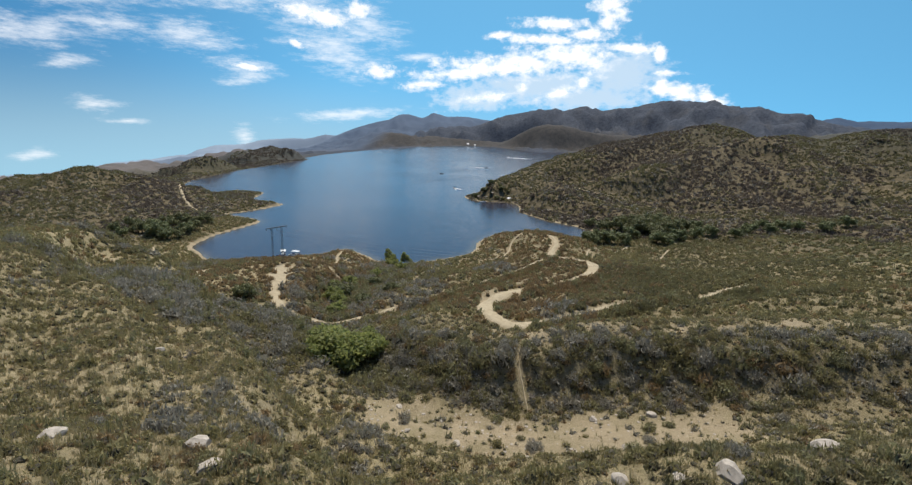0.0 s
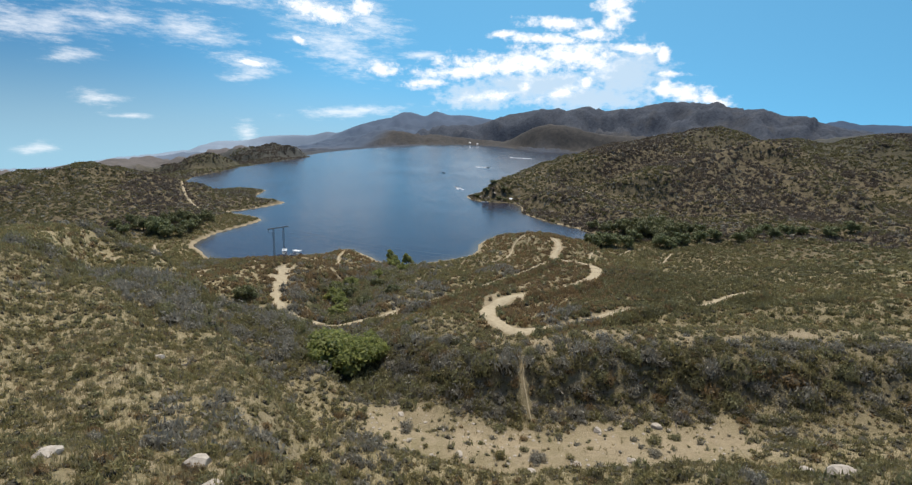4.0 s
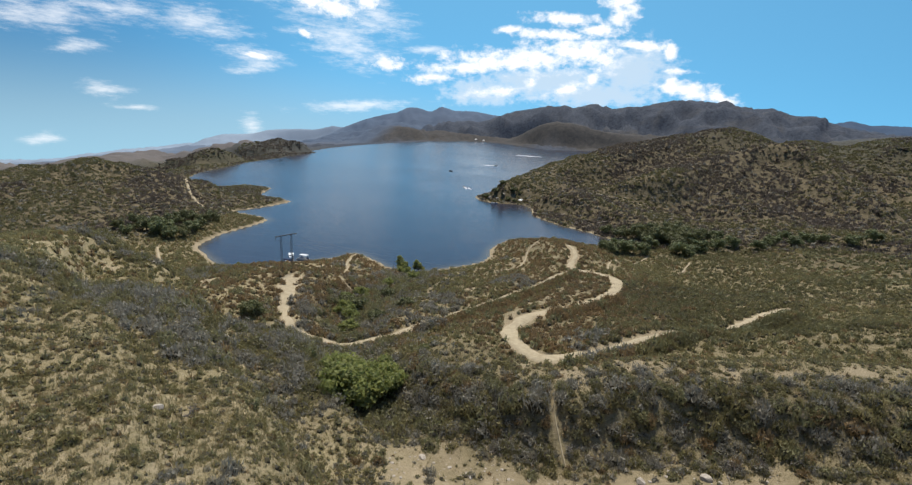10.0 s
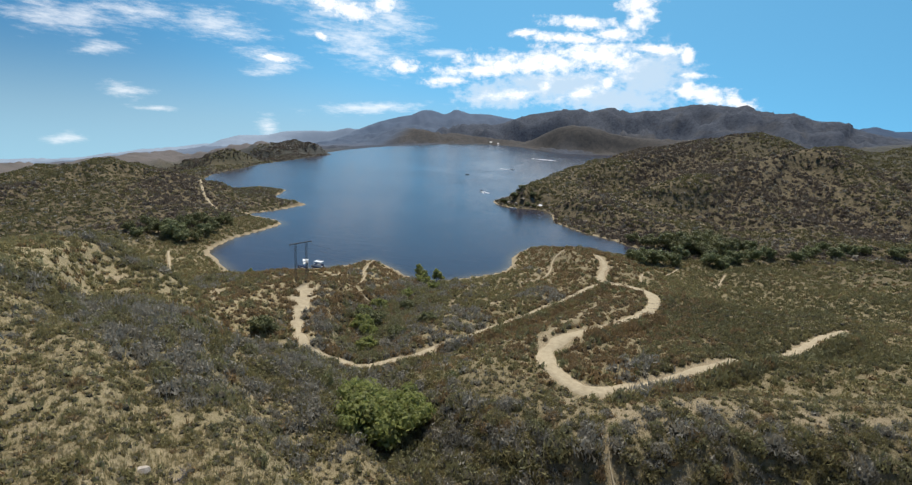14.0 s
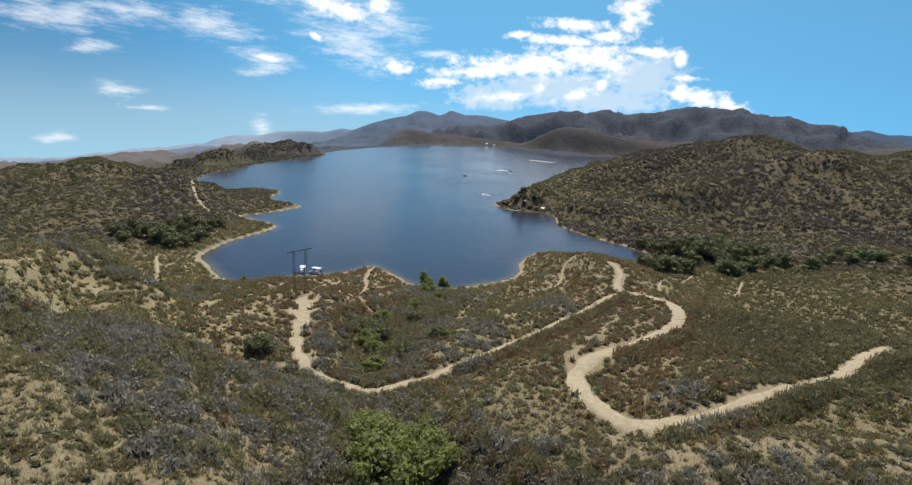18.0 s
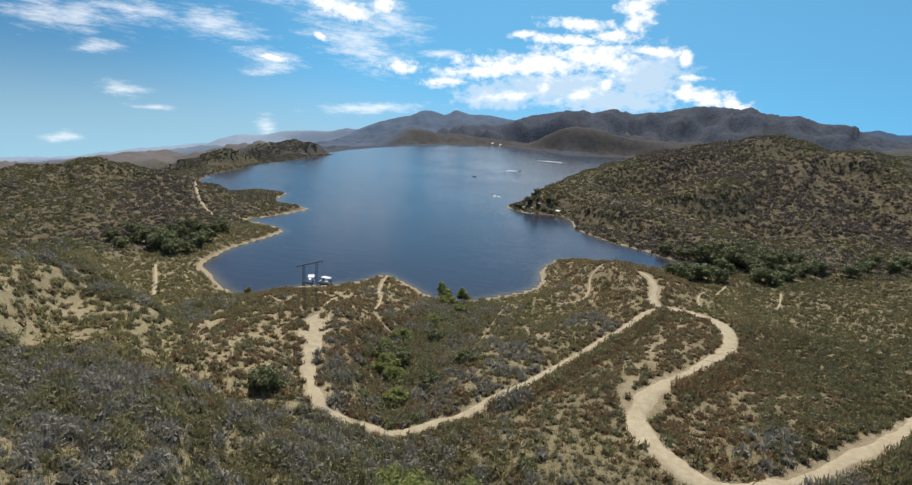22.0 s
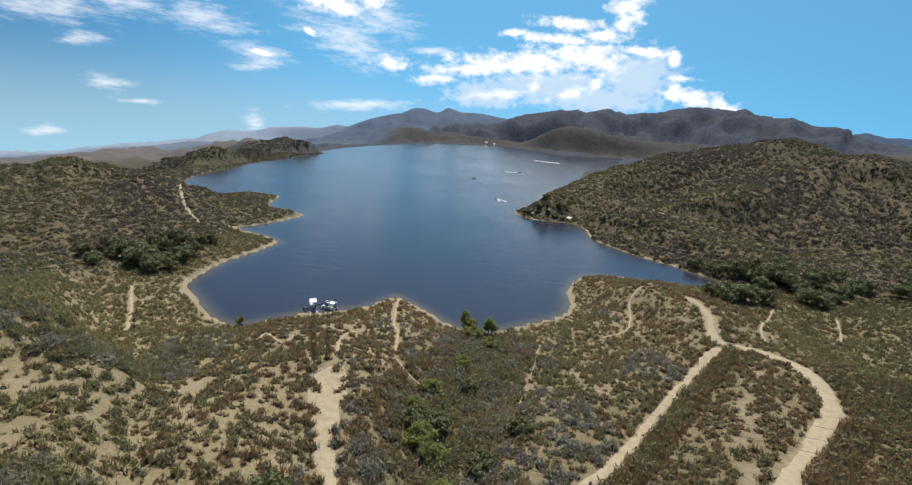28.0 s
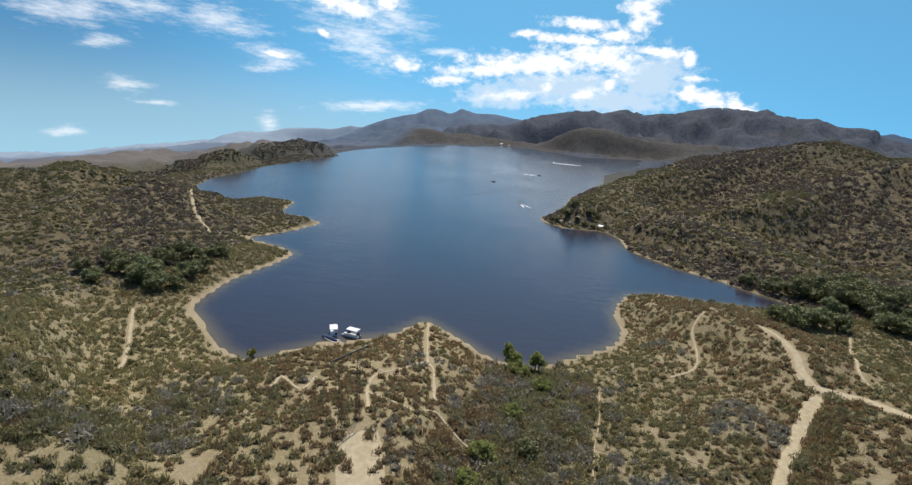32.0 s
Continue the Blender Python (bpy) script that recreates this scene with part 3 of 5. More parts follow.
def bare_land(x, y):
    """The height of the land before roads are cut into it."""
    x, y = np.asarray(x, float), np.asarray(y, float)
    top, below, crest = np.zeros(x.shape), np.zeros(x.shape), np.zeros(x.shape)
    for soft, way in SPINES.values():
        d, z = to_line(x, y, way)
        w = 1.0 / (d * d + soft * soft) ** 1.6
        top, below, crest = top + w * z, below + w, np.maximum(crest, np.exp(-((d / (3.5 * soft)) ** 2)))
    shore, _ = to_line(x, y, np.vstack([LAKE, LAKE[:1]]))
    wet = inside(x, y, LAKE)
    w = 1.0 / (shore * shore + 4.0) ** 1.6
    z = (top + w * 0.4) / (below + w)
    far = np.hypot(x - 60, y + 80)
    rough = np.clip(shore / 25, 0, 1)
    big = np.clip((far - 250) / 500, 0, 1)
    z = z + rough * (0.35 * np.clip(far / 110, 0.35, 1.3) * fractal(x, y, 14, 3, 3) + 1.1 * fractal(x, y, 45, 2, 9) * np.clip(far / 200, 0.3, 1))
    ridged = 1 - 2 * np.abs(fractal(x, y, 210, 5, 21))
    ribs = 1 - 2 * np.abs(fractal(x + 0.25 * y, y * 0.5, 100, 5, 57))
    z = z + np.clip((far - 1200) / 700, 0, 1) * np.clip((4300 - far) / 1200, 0.2, 1) * np.clip((x + 900) / 500, 0, 1) * 22 * (ribs - 0.45) * (1 - 0.85 * crest)
    z = z + rough * big * np.clip(far / 1100, 0.25, 3.2) * 13 * np.clip((4300 - far) / 1800, 0.3, 1) * (ridged - 0.55) * (1 - 0.93 * crest)
    spurs = 1 - 2 * np.abs(fractal(x + 0.3 * y, y * 0.45, 52, 3, 77))
    z = z + rough * np.clip((far - 230) / 120, 0, 1) * np.clip(far / 110, 2.5, 6.0) * (spurs - 0.5) * (1 - 0.8 * crest)
    land = np.maximum(z, 0.12 + np.minimum(shore * 0.10, 2.0) - np.clip(shore - 35, 0, None) * 0.6)
    return np.where(wet, -0.12 - np.minimum(shore * 0.12, 9), land)


# washed-out scars in the brush: half width, and the way
SCARS = [(1.9, [(-5, 38), (-8.5, 43.9), (-12.6, 51.5), (-17.5, 63)]), (3.6, [(-17.5, 63), (-20.8, 70), (-23.8, 77)]), (1.7, [(74.0, 6.7), (79.4, 8.6), (85.0, 10.8), (90.1, 13.4), (93.9, 13.5), (96.6, 11.8), (99.6, 10.4), (104.7, 11.2), (118, 13), (135, 13), (160, 12)]), (1.0, [(66.2, 21.1), (63.8, 14.0)]), (1.3, [(76.6, 20), (74.6, 13.4), (72.8, 9.9), (70.8, 6.8)]),
         (0.8, [(90.6, 125.2), (85.1, 103.2), (82.9, 90.7)]), (1.5, [(81.0, 108.8), (74.7, 88.9), (67.8, 74.5), (60.7, 55.3), (58.7, 46.5)]), (1.1, [(37.8, 110.0), (42.3, 92.8), (47.7, 99.2), (55.7, 110.6)]), (1.0, [(105.7, 110.4), (102.5, 101.0)]),
         (1.7, [(-68, 37.6), (-62.8, 38.3), (-62, 43.5), (-57.6, 45.3)]), (1.4, [(-49.9, 29.6), (-43.8, 20)]), (1.2, [(-47.9, 62.9), (-34.1, 46.2)]), (2.0, [(-143.4, 127.9), (-167, 124)]), (1.6, [(-91.4, 75.9), (-82, 70)]), (1.5, [(-67.3, 68.2), (-58.8, 51.8)]), (0.6, [(76, 24), (83.4, 31), (88, 37)])]


def bald(x, y):
    """How bare the soil lies, 0 to 1: washed-out patches on the sandy spurs and banks."""
    sandy = np.minimum.reduce([to_line(x, y, SPINES[name][1])[0] for name in ("tower_spur", "tower_side", "bank_east")] + [to_line(x, y, [(-62, 38), (-44, 44), (-28, 52)])[0] + 27, to_line(x, y, SPINES["road_spur"][1])[0] + 60 * np.clip((x - 70 - 0.28 * y) / 8, 0, 1), 3 * to_line(x, y, SPINES["bluff_edge"][1])[0]])
    slope = to_line(x, y, [(44, -64), (22, -40)])[0]
    patch = fractal(x, y, 2.0, 3, 61) + 0.5 * fractal(x, y, 14, 2, 63) + 0.12 - np.clip(np.minimum(sandy / 30, slope / 30), 0, 1.2)
    scar = np.minimum.reduce([to_line(x, y, way)[0] / half for half, way in SCARS]) if np.size(x) else patch
    torn = np.clip(1.25 - scar + 1.2 * fractal(x, y, 5.0, 4, 67), 0, 1) * 0.95
    return np.maximum(np.clip((patch - 0.34) * 2.0, 0, 0.6), torn)


# roads and footpaths: half width, and the way
WAYS = {
    "road_upper": (2.6, [(158.6, 96.9), (144.9, 84.8), (127.9, 65.9), (118.5, 58.4), (102.3, 40.7), (94.4, 34.7), (86.1, 28.9), (76.7, 23.7), (69.6, 22.0), (66.0, 23.5), (63.5, 26.6), (60.9, 31.8), (60.1, 42.3), (61.6, 47.5), (66.7, 56.3), (76.4, 69.6), (87.4, 83.3), (93.7, 91.6), (99.8, 105.7), (101.8, 120.9), (97.6, 132.4), (89.5, 135.6), (84.8, 136.8), (85.4, 144.2), (87.8, 153.9), (87.3, 167.6), (85.8, 174.4)]),
    "road_lower": (1.7, [(83.9, 131.7), (73.8, 117.2), (62.9, 100.9), (52.7, 83.5), (44.2, 68.9), (37.3, 58.6), (31.2, 51.1), (25.9, 44.1), (19.5, 40.4), (13.6, 36.2), (6.8, 35.7), (1.5, 34.1), (-2.8, 36.0), (-8.5, 43.9), (-12.6, 51.5), (-16.2, 61.3), (-20.8, 72.6), (-23.8, 77.0)]),
    "apex_trail": (0.6, [(-30.0, 167.1), (-25.0, 144.0), (-21.3, 128.4), (-18.1, 122.4), (-13.6, 102.3)]),
    "knoll_trail": (0.6, [(-24.9, 87.8), (-30.8, 103.9), (-30.9, 112.8), (-26.6, 118.3), (-21.7, 128.1)]),
    "spur_trail": (0.5, [(-29.8, 98.8), (-20.4, 94.0), (-15.7, 93.1), (-12.1, 96.5), (-7.6, 93.8), (-1.1, 90.6)]),
    "west_trail": (0.6, [(-44.5, 104.2), (-44.3, 95.8), (-51.6, 100.1), (-51.2, 95.2), (-53.6, 92.5)]),
    "bay_trail": (0.8, [(-131.6, 140.1), (-110.4, 115.7), (-98.8, 100.8)]),
    "point_trail": (0.55, [(71.1, 186.6), (65.1, 176.7), (63.1, 162.9), (58.9, 150.6), (49.8, 142.0)]),
    "hollow_trail": (0.6, [(136.6, 211.3), (106.9, 157.2), (102.3, 143.8)]),
    "far_hollow_trail": (0.55, [(157.7, 201.5), (150.6, 185.9), (142.8, 171.3)]),
    "left_hill_trail": (1.3, [(-293.8, 376.0), (-224.5, 289.7), (-192.2, 259.5), (-176.7, 244.3), (-169.1, 256.3)]),
    "right_hill_trail": (0.9, [(124, 428), (130, 414), (142, 406), (155, 399), (178, 380), (205, 354)]),
    "valley_path": (0.25, [(28.1, 131.0), (26.1, 111.7), (24.3, 102.1), (22.5, 89.2)]),
    "bluff_path": (0.18, [(70.1, 5.4), (70.2, -1.0), (71.0, -4.1), (72.2, -9.3)]),
}


def curve_through(points, step=1.5):
    """A smooth way through the points, with a place every step metres."""
    p = np.asarray(points, float)
    p = np.vstack([2 * p[0] - p[1], p, 2 * p[-1] - p[-2]])
    out = []
    for a, b, c, d in zip(p[:-3], p[1:-2], p[2:-1], p[3:]):
        n = max(2, int(np.linalg.norm(c - b) / step))
        for t in np.linspace(0, 1, n, endpoint=False):
            out.append(0.5 * (2 * b + (c - a) * t + (2 * a - 5 * b + 4 * c - d) * t * t + (3 * b - a - 3 * c + d) * t**3))
    out.append(p[-2])
    return np.array(out)


PATHS = {}
for path_name, (half, points) in WAYS.items():
    way = curve_through(points)
    level = bare_land(way[:, 0], way[:, 1])
    for _ in range(10):
        level[1:-1] = (level[:-2] + level[1:-1] * 2 + level[2:]) / 4
    PATHS[path_name] = (half, np.column_stack([way, level]))


def land(x, y, sink=0.0):
    """The height of the land with roads cut level into it, and their beds sunk by so much."""
    z = bare_land(x, y)
    for half, way in PATHS.values():
        box = (x > way[:, 0].min() - 12) & (x < way[:, 0].max() + 12) & (y > way[:, 1].min() - 12) & (y < way[:, 1].max() + 12)
        if box.any():
            d, level = to_line(x[box], y[box], way)
            k = np.clip(1 - (d - half - 0.4) / (1.2 + half), 0, 1)
            k = k * k * (3 - 2 * k)
            z[box] = z[box] * (1 - k) + (level - sink) * k
    return z


def mesh_from(name, verts, faces, material, smooth=True, wood=None):
    """One mesh from arrays of places and of triangles or quads; wood marks the faces that are twigs, painted dark for
    inner shade.
    """
    mesh = bpy.data.meshes.new(name)
    verts, faces = np.asarray(verts, np.float32), np.asarray(faces, np.int32)
    mesh.vertices.add(len(verts))
    mesh.vertices.foreach_set("co", verts.ravel())
    mesh.loops.add(faces.size)
    mesh.loops.foreach_set("vertex_index", faces.ravel())
    mesh.polygons.add(len(faces))
    mesh.polygons.foreach_set("loop_start", np.arange(0, faces.size, faces.shape[1], dtype=np.int32))
    mesh.polygons.foreach_set("use_smooth", np.full(len(faces), smooth))
    mesh.materials.append(material)
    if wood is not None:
        mesh.materials.append(M_TWIG_SHADE)
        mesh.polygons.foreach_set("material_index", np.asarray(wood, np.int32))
    mesh.update(calc_edges=True)
    return mesh


def give(mesh, name, values):
    mesh.attributes.new(name, "FLOAT", "POINT").data.foreach_set("value", np.asarray(values, np.float32))


def sheet(rows, cols):
    """Quads of a grid of rows x cols places."""
    n = np.arange(rows * cols).reshape(rows, cols)
    return np.stack([n[:-1, :-1], n[:-1, 1:], n[1:, 1:], n[1:, :-1]], -1).reshape(-1, 4)


# the ground: one sheet, finer towards the lake, that runs to the horizon all round
HUB = (72.0, -118.0)
bearings = np.radians(np.concatenate([np.arange(-62, 50, 0.28), np.arange(50, 298.1, 3.1)]))
reach = 6 * 1.0155 ** np.arange(0, 436)
gx = HUB[0] + np.outer(reach, np.sin(bearings))
gy = HUB[1] + np.outer(reach, np.cos(bearings))
gz = land(gx.ravel(), gy.ravel(), 0.3)
ground_mesh = mesh_from("ground", np.column_stack([gx.ravel(), gy.ravel(), gz]), sheet(*gx.shape)[:, ::-1], M_EARTH)
shore_far, _ = to_line(gx.ravel(), gy.ravel(), np.vstack([LAKE, LAKE[:1]]))
beach = np.where((gx.ravel() < -95) & (gy.ravel() < 262), 1.5, np.where(gy.ravel() > 340, 0.8, np.where(gx.ravel() < 60, 0.9, 0.2)))
bare = np.clip(1 - (shore_far - beach - 1.5 * fractal(gx.ravel(), gy.ravel(), 6, 2, 5)) / 2.0, 0, 1) * (gz < 3) * np.clip((gx.ravel() + 280) / 60, 0.1, 1)
flat, _ = to_line(gx.ravel(), gy.ravel(), [(48, -16), (66, -20), (94, -17), (104, -16)])
bare = np.maximum(bare, np.clip(1.3 - (flat - 2.5 * fractal(gx.ravel(), gy.ravel(), 5, 3, 8)) / 9, 0, 1) * np.clip(0.75 + 0.6 * fractal(gx.ravel(), gy.ravel(), 4, 3, 15), 0.25, 0.95))
close = np.hypot(gx.ravel() - 20, gy.ravel() - 60) < 260
bare[close] = np.maximum(bare[close], 0.75 * bald(gx.ravel()[close], gy.ravel()[close]) * (gz[close] > 0.2))
for half, way in PATHS.values():
    verge, _ = to_line(gx.ravel()[close], gy.ravel()[close], way[::2, :2])
    bare[close] = np.maximum(bare[close], np.clip(0.55 - (verge - half) / 0.8 + 0.9 * fractal(gx.ravel()[close], gy.ravel()[close], 3, 3, 71), 0, 1) * (verge < half + 2.5))
give(ground_mesh, "bare", bare)
out_there = np.hypot(gx.ravel() - 60, gy.ravel() + 60)
give(ground_mesh, "hillside", np.clip((out_there - 260) / 80, 0, 1))
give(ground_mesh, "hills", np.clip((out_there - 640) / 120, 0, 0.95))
# the haze-tinted scrub colour sets in with distance
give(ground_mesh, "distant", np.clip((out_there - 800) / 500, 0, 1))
lush = np.clip((to_line(gx.ravel(), gy.ravel(), SPINES["left_slope"][1])[0] - 14) / 22, 0.2, 1)
lush *= np.clip((to_line(gx.ravel(), gy.ravel(), SPINES["tower_spur"][1])[0] - 5) / 15, 0.35, 1)
lush *= np.clip((to_line(gx.ravel(), gy.ravel(), SPINES["west_bank"][1])[0] - 4) / 20, 0.3, 1)
lush *= np.clip((gy.ravel() + 32) / 22, 0.3, 1)
give(ground_mesh, "lush", np.clip(lush + 0.25 * fractal(gx.ravel(), gy.ravel(), 20, 3, 51), 0, 1))
distance = np.hypot(gx.ravel(), gy.ravel())
# painted haze starts nearer on the western plain
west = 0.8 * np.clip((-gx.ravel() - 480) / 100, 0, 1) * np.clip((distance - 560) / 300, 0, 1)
tawny = np.minimum(to_line(gx.ravel(), gy.ravel(), SPINES["mid_right"][1])[0], to_line(gx.ravel(), gy.ravel(), SPINES["brown_hill"][1][:5])[0])
give(ground_mesh, "tawny", np.clip(1.5 - tawny / 220 + 0.3 * fractal(gx.ravel(), gy.ravel(), 120, 3, 97), 0, 0.9))
# where the dark blue haze tint lies, far to the right
give(ground_mesh, "haze_deep_blue", np.clip((gx.ravel() - 1300) / 300, 0, 1))
# reach of the haze-paled plain colour
give(ground_mesh, "hazy_plain", np.clip((-gx.ravel() - 490) / 60, 0, 1) * np.clip((distance - 520) / 150, 0, 1) * np.clip((1900 - distance) / 600, 0, 1) * 0.9)
# haze painted palest on the far left ranges
give(ground_mesh, "haze_palest", np.clip((-gx.ravel() - 1250) / 900, 0, 1))
give(ground_mesh, "far_haze", np.maximum(np.clip((distance - 2650) / 900, 0, 1), west))
tagged(new("ground", ground_mesh), "dry brown hillsides of sandy soil and scrub round a lake", "ground", kind="structure")

# the lake
wx = HUB[0] + np.outer(reach[reach < 2400][174:], np.sin(bearings[:400:2]))
wy = HUB[1] + np.outer(reach[reach < 2400][174:], np.cos(bearings[:400:2]))
water_mesh = mesh_from("water", np.column_stack([wx.ravel(), wy.ravel(), np.zeros(wx.size)]), sheet(*wx.shape)[:, ::-1], M_WATER)
shore_far, _ = to_line(wx.ravel(), wy.ravel(), np.vstack([LAKE, LAKE[:1]]))
give(water_mesh, "shallow", np.clip(1 - shore_far / 6.5, 0, 1) ** 1.5)
near_lake = inside(wx.ravel(), wy.ravel(), LAKE) | (shore_far < 12)
cull = bmesh.new()
cull.from_mesh(water_mesh)
cull.verts.ensure_lookup_table()
bmesh.ops.delete(cull, geom=[cull.verts[n] for n in np.nonzero(~near_lake)[0]], context="VERTS")
cull.to_mesh(water_mesh)
cull.free()
tagged(new("water", water_mesh), "dark blue rippled reservoir water with pale shallows", "water", kind="structure")


def ribbon(name, label, half, way):
    """A dirt road or path: a strip with ragged edges that lies on its bed."""
    side = np.gradient(way[:, :2], axis=0)
    side = np.column_stack([side[:, 1], -side[:, 0]]) / np.linalg.norm(side, axis=1)[:, None]
    across = np.linspace(-1, 1, 7)
    n = np.arange(len(way))
    flare = 1 + 2.4 * np.clip((n - len(way) + 22) / 14, 0, 1) * (name == "road" and 30 < way[-1, 1] < 90 and way[-1, 0] < 0)
    wide = [half * flare * (0.88 + 0.34 * fractal(n * 1.5, 0 * n + k, 5, 3, k)) * (0.62 + 0.38 * np.clip((np.hypot(way[:, 0] - 72, way[:, 1] - 23) < 7) + (way[:, 0] < 72) + (way[:, 1] > 75) + (way[:, 0] > 120), 0, 1)) for k in (1, 2)]
    if name == "road" and way[-1, 1] > 150:
        wide = [w * (1 - 0.6 * np.clip((n - len(way) + 30) / 24, 0, 1)) for w in wide]
    elif name == "road":
        wide = [w * (1 + 0.6 * np.clip((24 - n) / 18, 0, 1)) for w in wide]
    verts = []
    for u in across:
        w = wide[0] if u < 0 else wide[1]
        p = way[:, :2] + side * (u * w)[:, None]
        verts.append(np.column_stack([p, land(p[:, 0].copy(), p[:, 1].copy()) + 0.08 - 0.45 * abs(u) ** 6 + 0.02 * fractal(p[:, 0], p[:, 1], 1.2, 2, 4)]))
    verts = np.stack(verts, 1).reshape(-1, 3)
    return tagged(new(name, mesh_from(name, verts, sheet(len(way), 7), M_TRACK)), label, "road" if half > 1.2 else "path", kind="structure")


ROAD_LABELS = {"road_upper": "pale dirt road winding along the scrubby spur", "road_lower": "pale dirt road dipping across the brushy gully"}
for path_name, (half, way) in PATHS.items():
    ribbon("road" if half > 1.2 else "trail", ROAD_LABELS.get(path_name, "narrow pale sandy trail worn through dry brush"), half, way)


# ---- brush and trees ----
dice = np.random.default_rng(7)


def clump(seed, sprays, spray_size, narrow=0.5, loose=0.4, simple=False):
    """The shape of one bush about one metre in radius: a woody heart, painted dark for the shade inside, under upright
    leafy sprays, with some leaves lying along the dome. Places, faces, and how many faces are wood.
    """
    r = np.random.default_rng(seed)
    turn = np.arange(5) * 1.2566 + r.random()
    out = 0.46 + 0.20 * r.random(5)
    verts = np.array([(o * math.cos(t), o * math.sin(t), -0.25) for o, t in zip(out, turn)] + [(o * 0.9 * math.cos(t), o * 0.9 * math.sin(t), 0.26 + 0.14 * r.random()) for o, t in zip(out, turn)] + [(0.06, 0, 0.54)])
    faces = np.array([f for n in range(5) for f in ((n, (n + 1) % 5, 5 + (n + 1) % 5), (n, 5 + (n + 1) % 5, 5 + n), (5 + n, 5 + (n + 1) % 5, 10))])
    if simple:
        verts, faces = verts[[0, 1, 2, 3, 4, 10]], np.array([(n, (n + 1) % 5, 5) for n in range(5)])
    way = r.normal(size=(sprays, 3))
    way[:, 2] = np.abs(way[:, 2]) * 0.9 + 0.02
    way /= np.linalg.norm(way, axis=1)[:, None]
    lobes = 1 + 0.18 * np.sin(3 * np.arctan2(way[:, 1], way[:, 0]) + seed) + 0.12 * np.sin(5 * np.arctan2(way[:, 1], way[:, 0]) + 2 * seed)
    mid = way * (0.50 + 0.50 * r.random((sprays, 1)) ** 0.7) * lobes[:, None] * np.array([1.0, 1.0, 0.85]) + np.array([0, 0, 0.02])
    stands = r.random(sprays) < loose
    up = np.where(stands[:, None], 0.6 * way + np.array([0, 0, 1.0]) + 0.28 * r.normal(size=(sprays, 3)), r.normal(size=(sprays, 3)) + np.array([0, 0, 0.4]))
    facing = np.where(stands[:, None], r.normal(size=(sprays, 3)) * np.array([1, 1, 0.3]), way + 0.5 * r.normal(size=(sprays, 3)))
    facing /= np.linalg.norm(facing, axis=1)[:, None]
    a = up - facing * (up * facing).sum(1)[:, None]
    a /= np.linalg.norm(a, axis=1)[:, None] + 1e-6
    b = np.cross(facing, a)
    s = spray_size * (0.6 + 0.8 * r.random((sprays, 1)))
    w = np.where(stands[:, None], 0.62, 1.0) * narrow
    tri = np.stack([mid + a * s * 1.05, mid - a * s * 0.75 + b * s * w, mid - a * s * 0.75 - b * s * w], 1).reshape(-1, 3)
    return np.vstack([verts, tri]), np.vstack([faces, np.arange(sprays * 3).reshape(-1, 3) + len(verts)]), len(faces)


def tuft(seed, blades):
    """A tuft of dry grass about one metre in radius."""
    r = np.random.default_rng(seed)
    turn, out = r.random(blades) * 6.283, 0.1 + 0.8 * r.random(blades)
    foot = np.column_stack([np.cos(turn), np.sin(turn), 0 * turn]) * (out * 0.7)[:, None]
    tip = np.column_stack([np.cos(turn) * out, np.sin(turn) * out, 0.7 + 0.9 * r.random(blades)]) + 0.15 * r.normal(size=(blades, 3))
    spin = r.random(blades) * 6.283
    side = np.column_stack([np.cos(spin), np.sin(spin), 0 * turn]) * 0.10
    return np.stack([foot + side, foot - side, tip], 1).reshape(-1, 3), np.arange(blades * 3).reshape(-1, 3), 0


def strew(shapes, places, radius, tall=1.0):
    """Many copies of the shapes in one set of arrays: places, faces, and which faces are wood."""
    turn, pick = dice.random(len(places)) * 6.283, dice.integers(0, len(shapes), len(places))
    all_verts, all_faces, all_wood, count = [], [], [], 0
    for n, (verts, faces, woody) in enumerate(shapes):
        chosen = np.nonzero(pick == n)[0]
        if not len(chosen):
            continue
        c, s = np.cos(turn[chosen])[:, None], np.sin(turn[chosen])[:, None]
        r = radius[chosen][:, None]
        high = (tall * (0.75 + 0.5 * dice.random(len(chosen))))[:, None]
        v = np.stack([(verts[:, 0] * c - verts[:, 1] * s) * r, (verts[:, 0] * s + verts[:, 1] * c) * r, verts[:, 2] * r * high], -1) + places[chosen][:, None]
        f = faces[None] + (count + np.arange(len(chosen)) * len(verts))[:, None, None]
        all_verts.append(v.reshape(-1, 3))
        all_faces.append(f.reshape(-1, 3))
        all_wood.append(np.tile(np.arange(len(faces)) < woody, len(chosen)))
        count += len(chosen) * len(verts)
    return np.vstack(all_verts), np.vstack(all_faces), np.concatenate(all_wood)


def clear_of_ways(x, y, margin):
    ok = np.ones(len(x), bool)
    for half, way in PATHS.values():
        d, _ = to_line(x, y, way[:, :2][:: 2 if len(way) > 8 else 1])
        ok &= d > half * 0.95 + margin + 0.35 * (half < 1.2)
    return ok


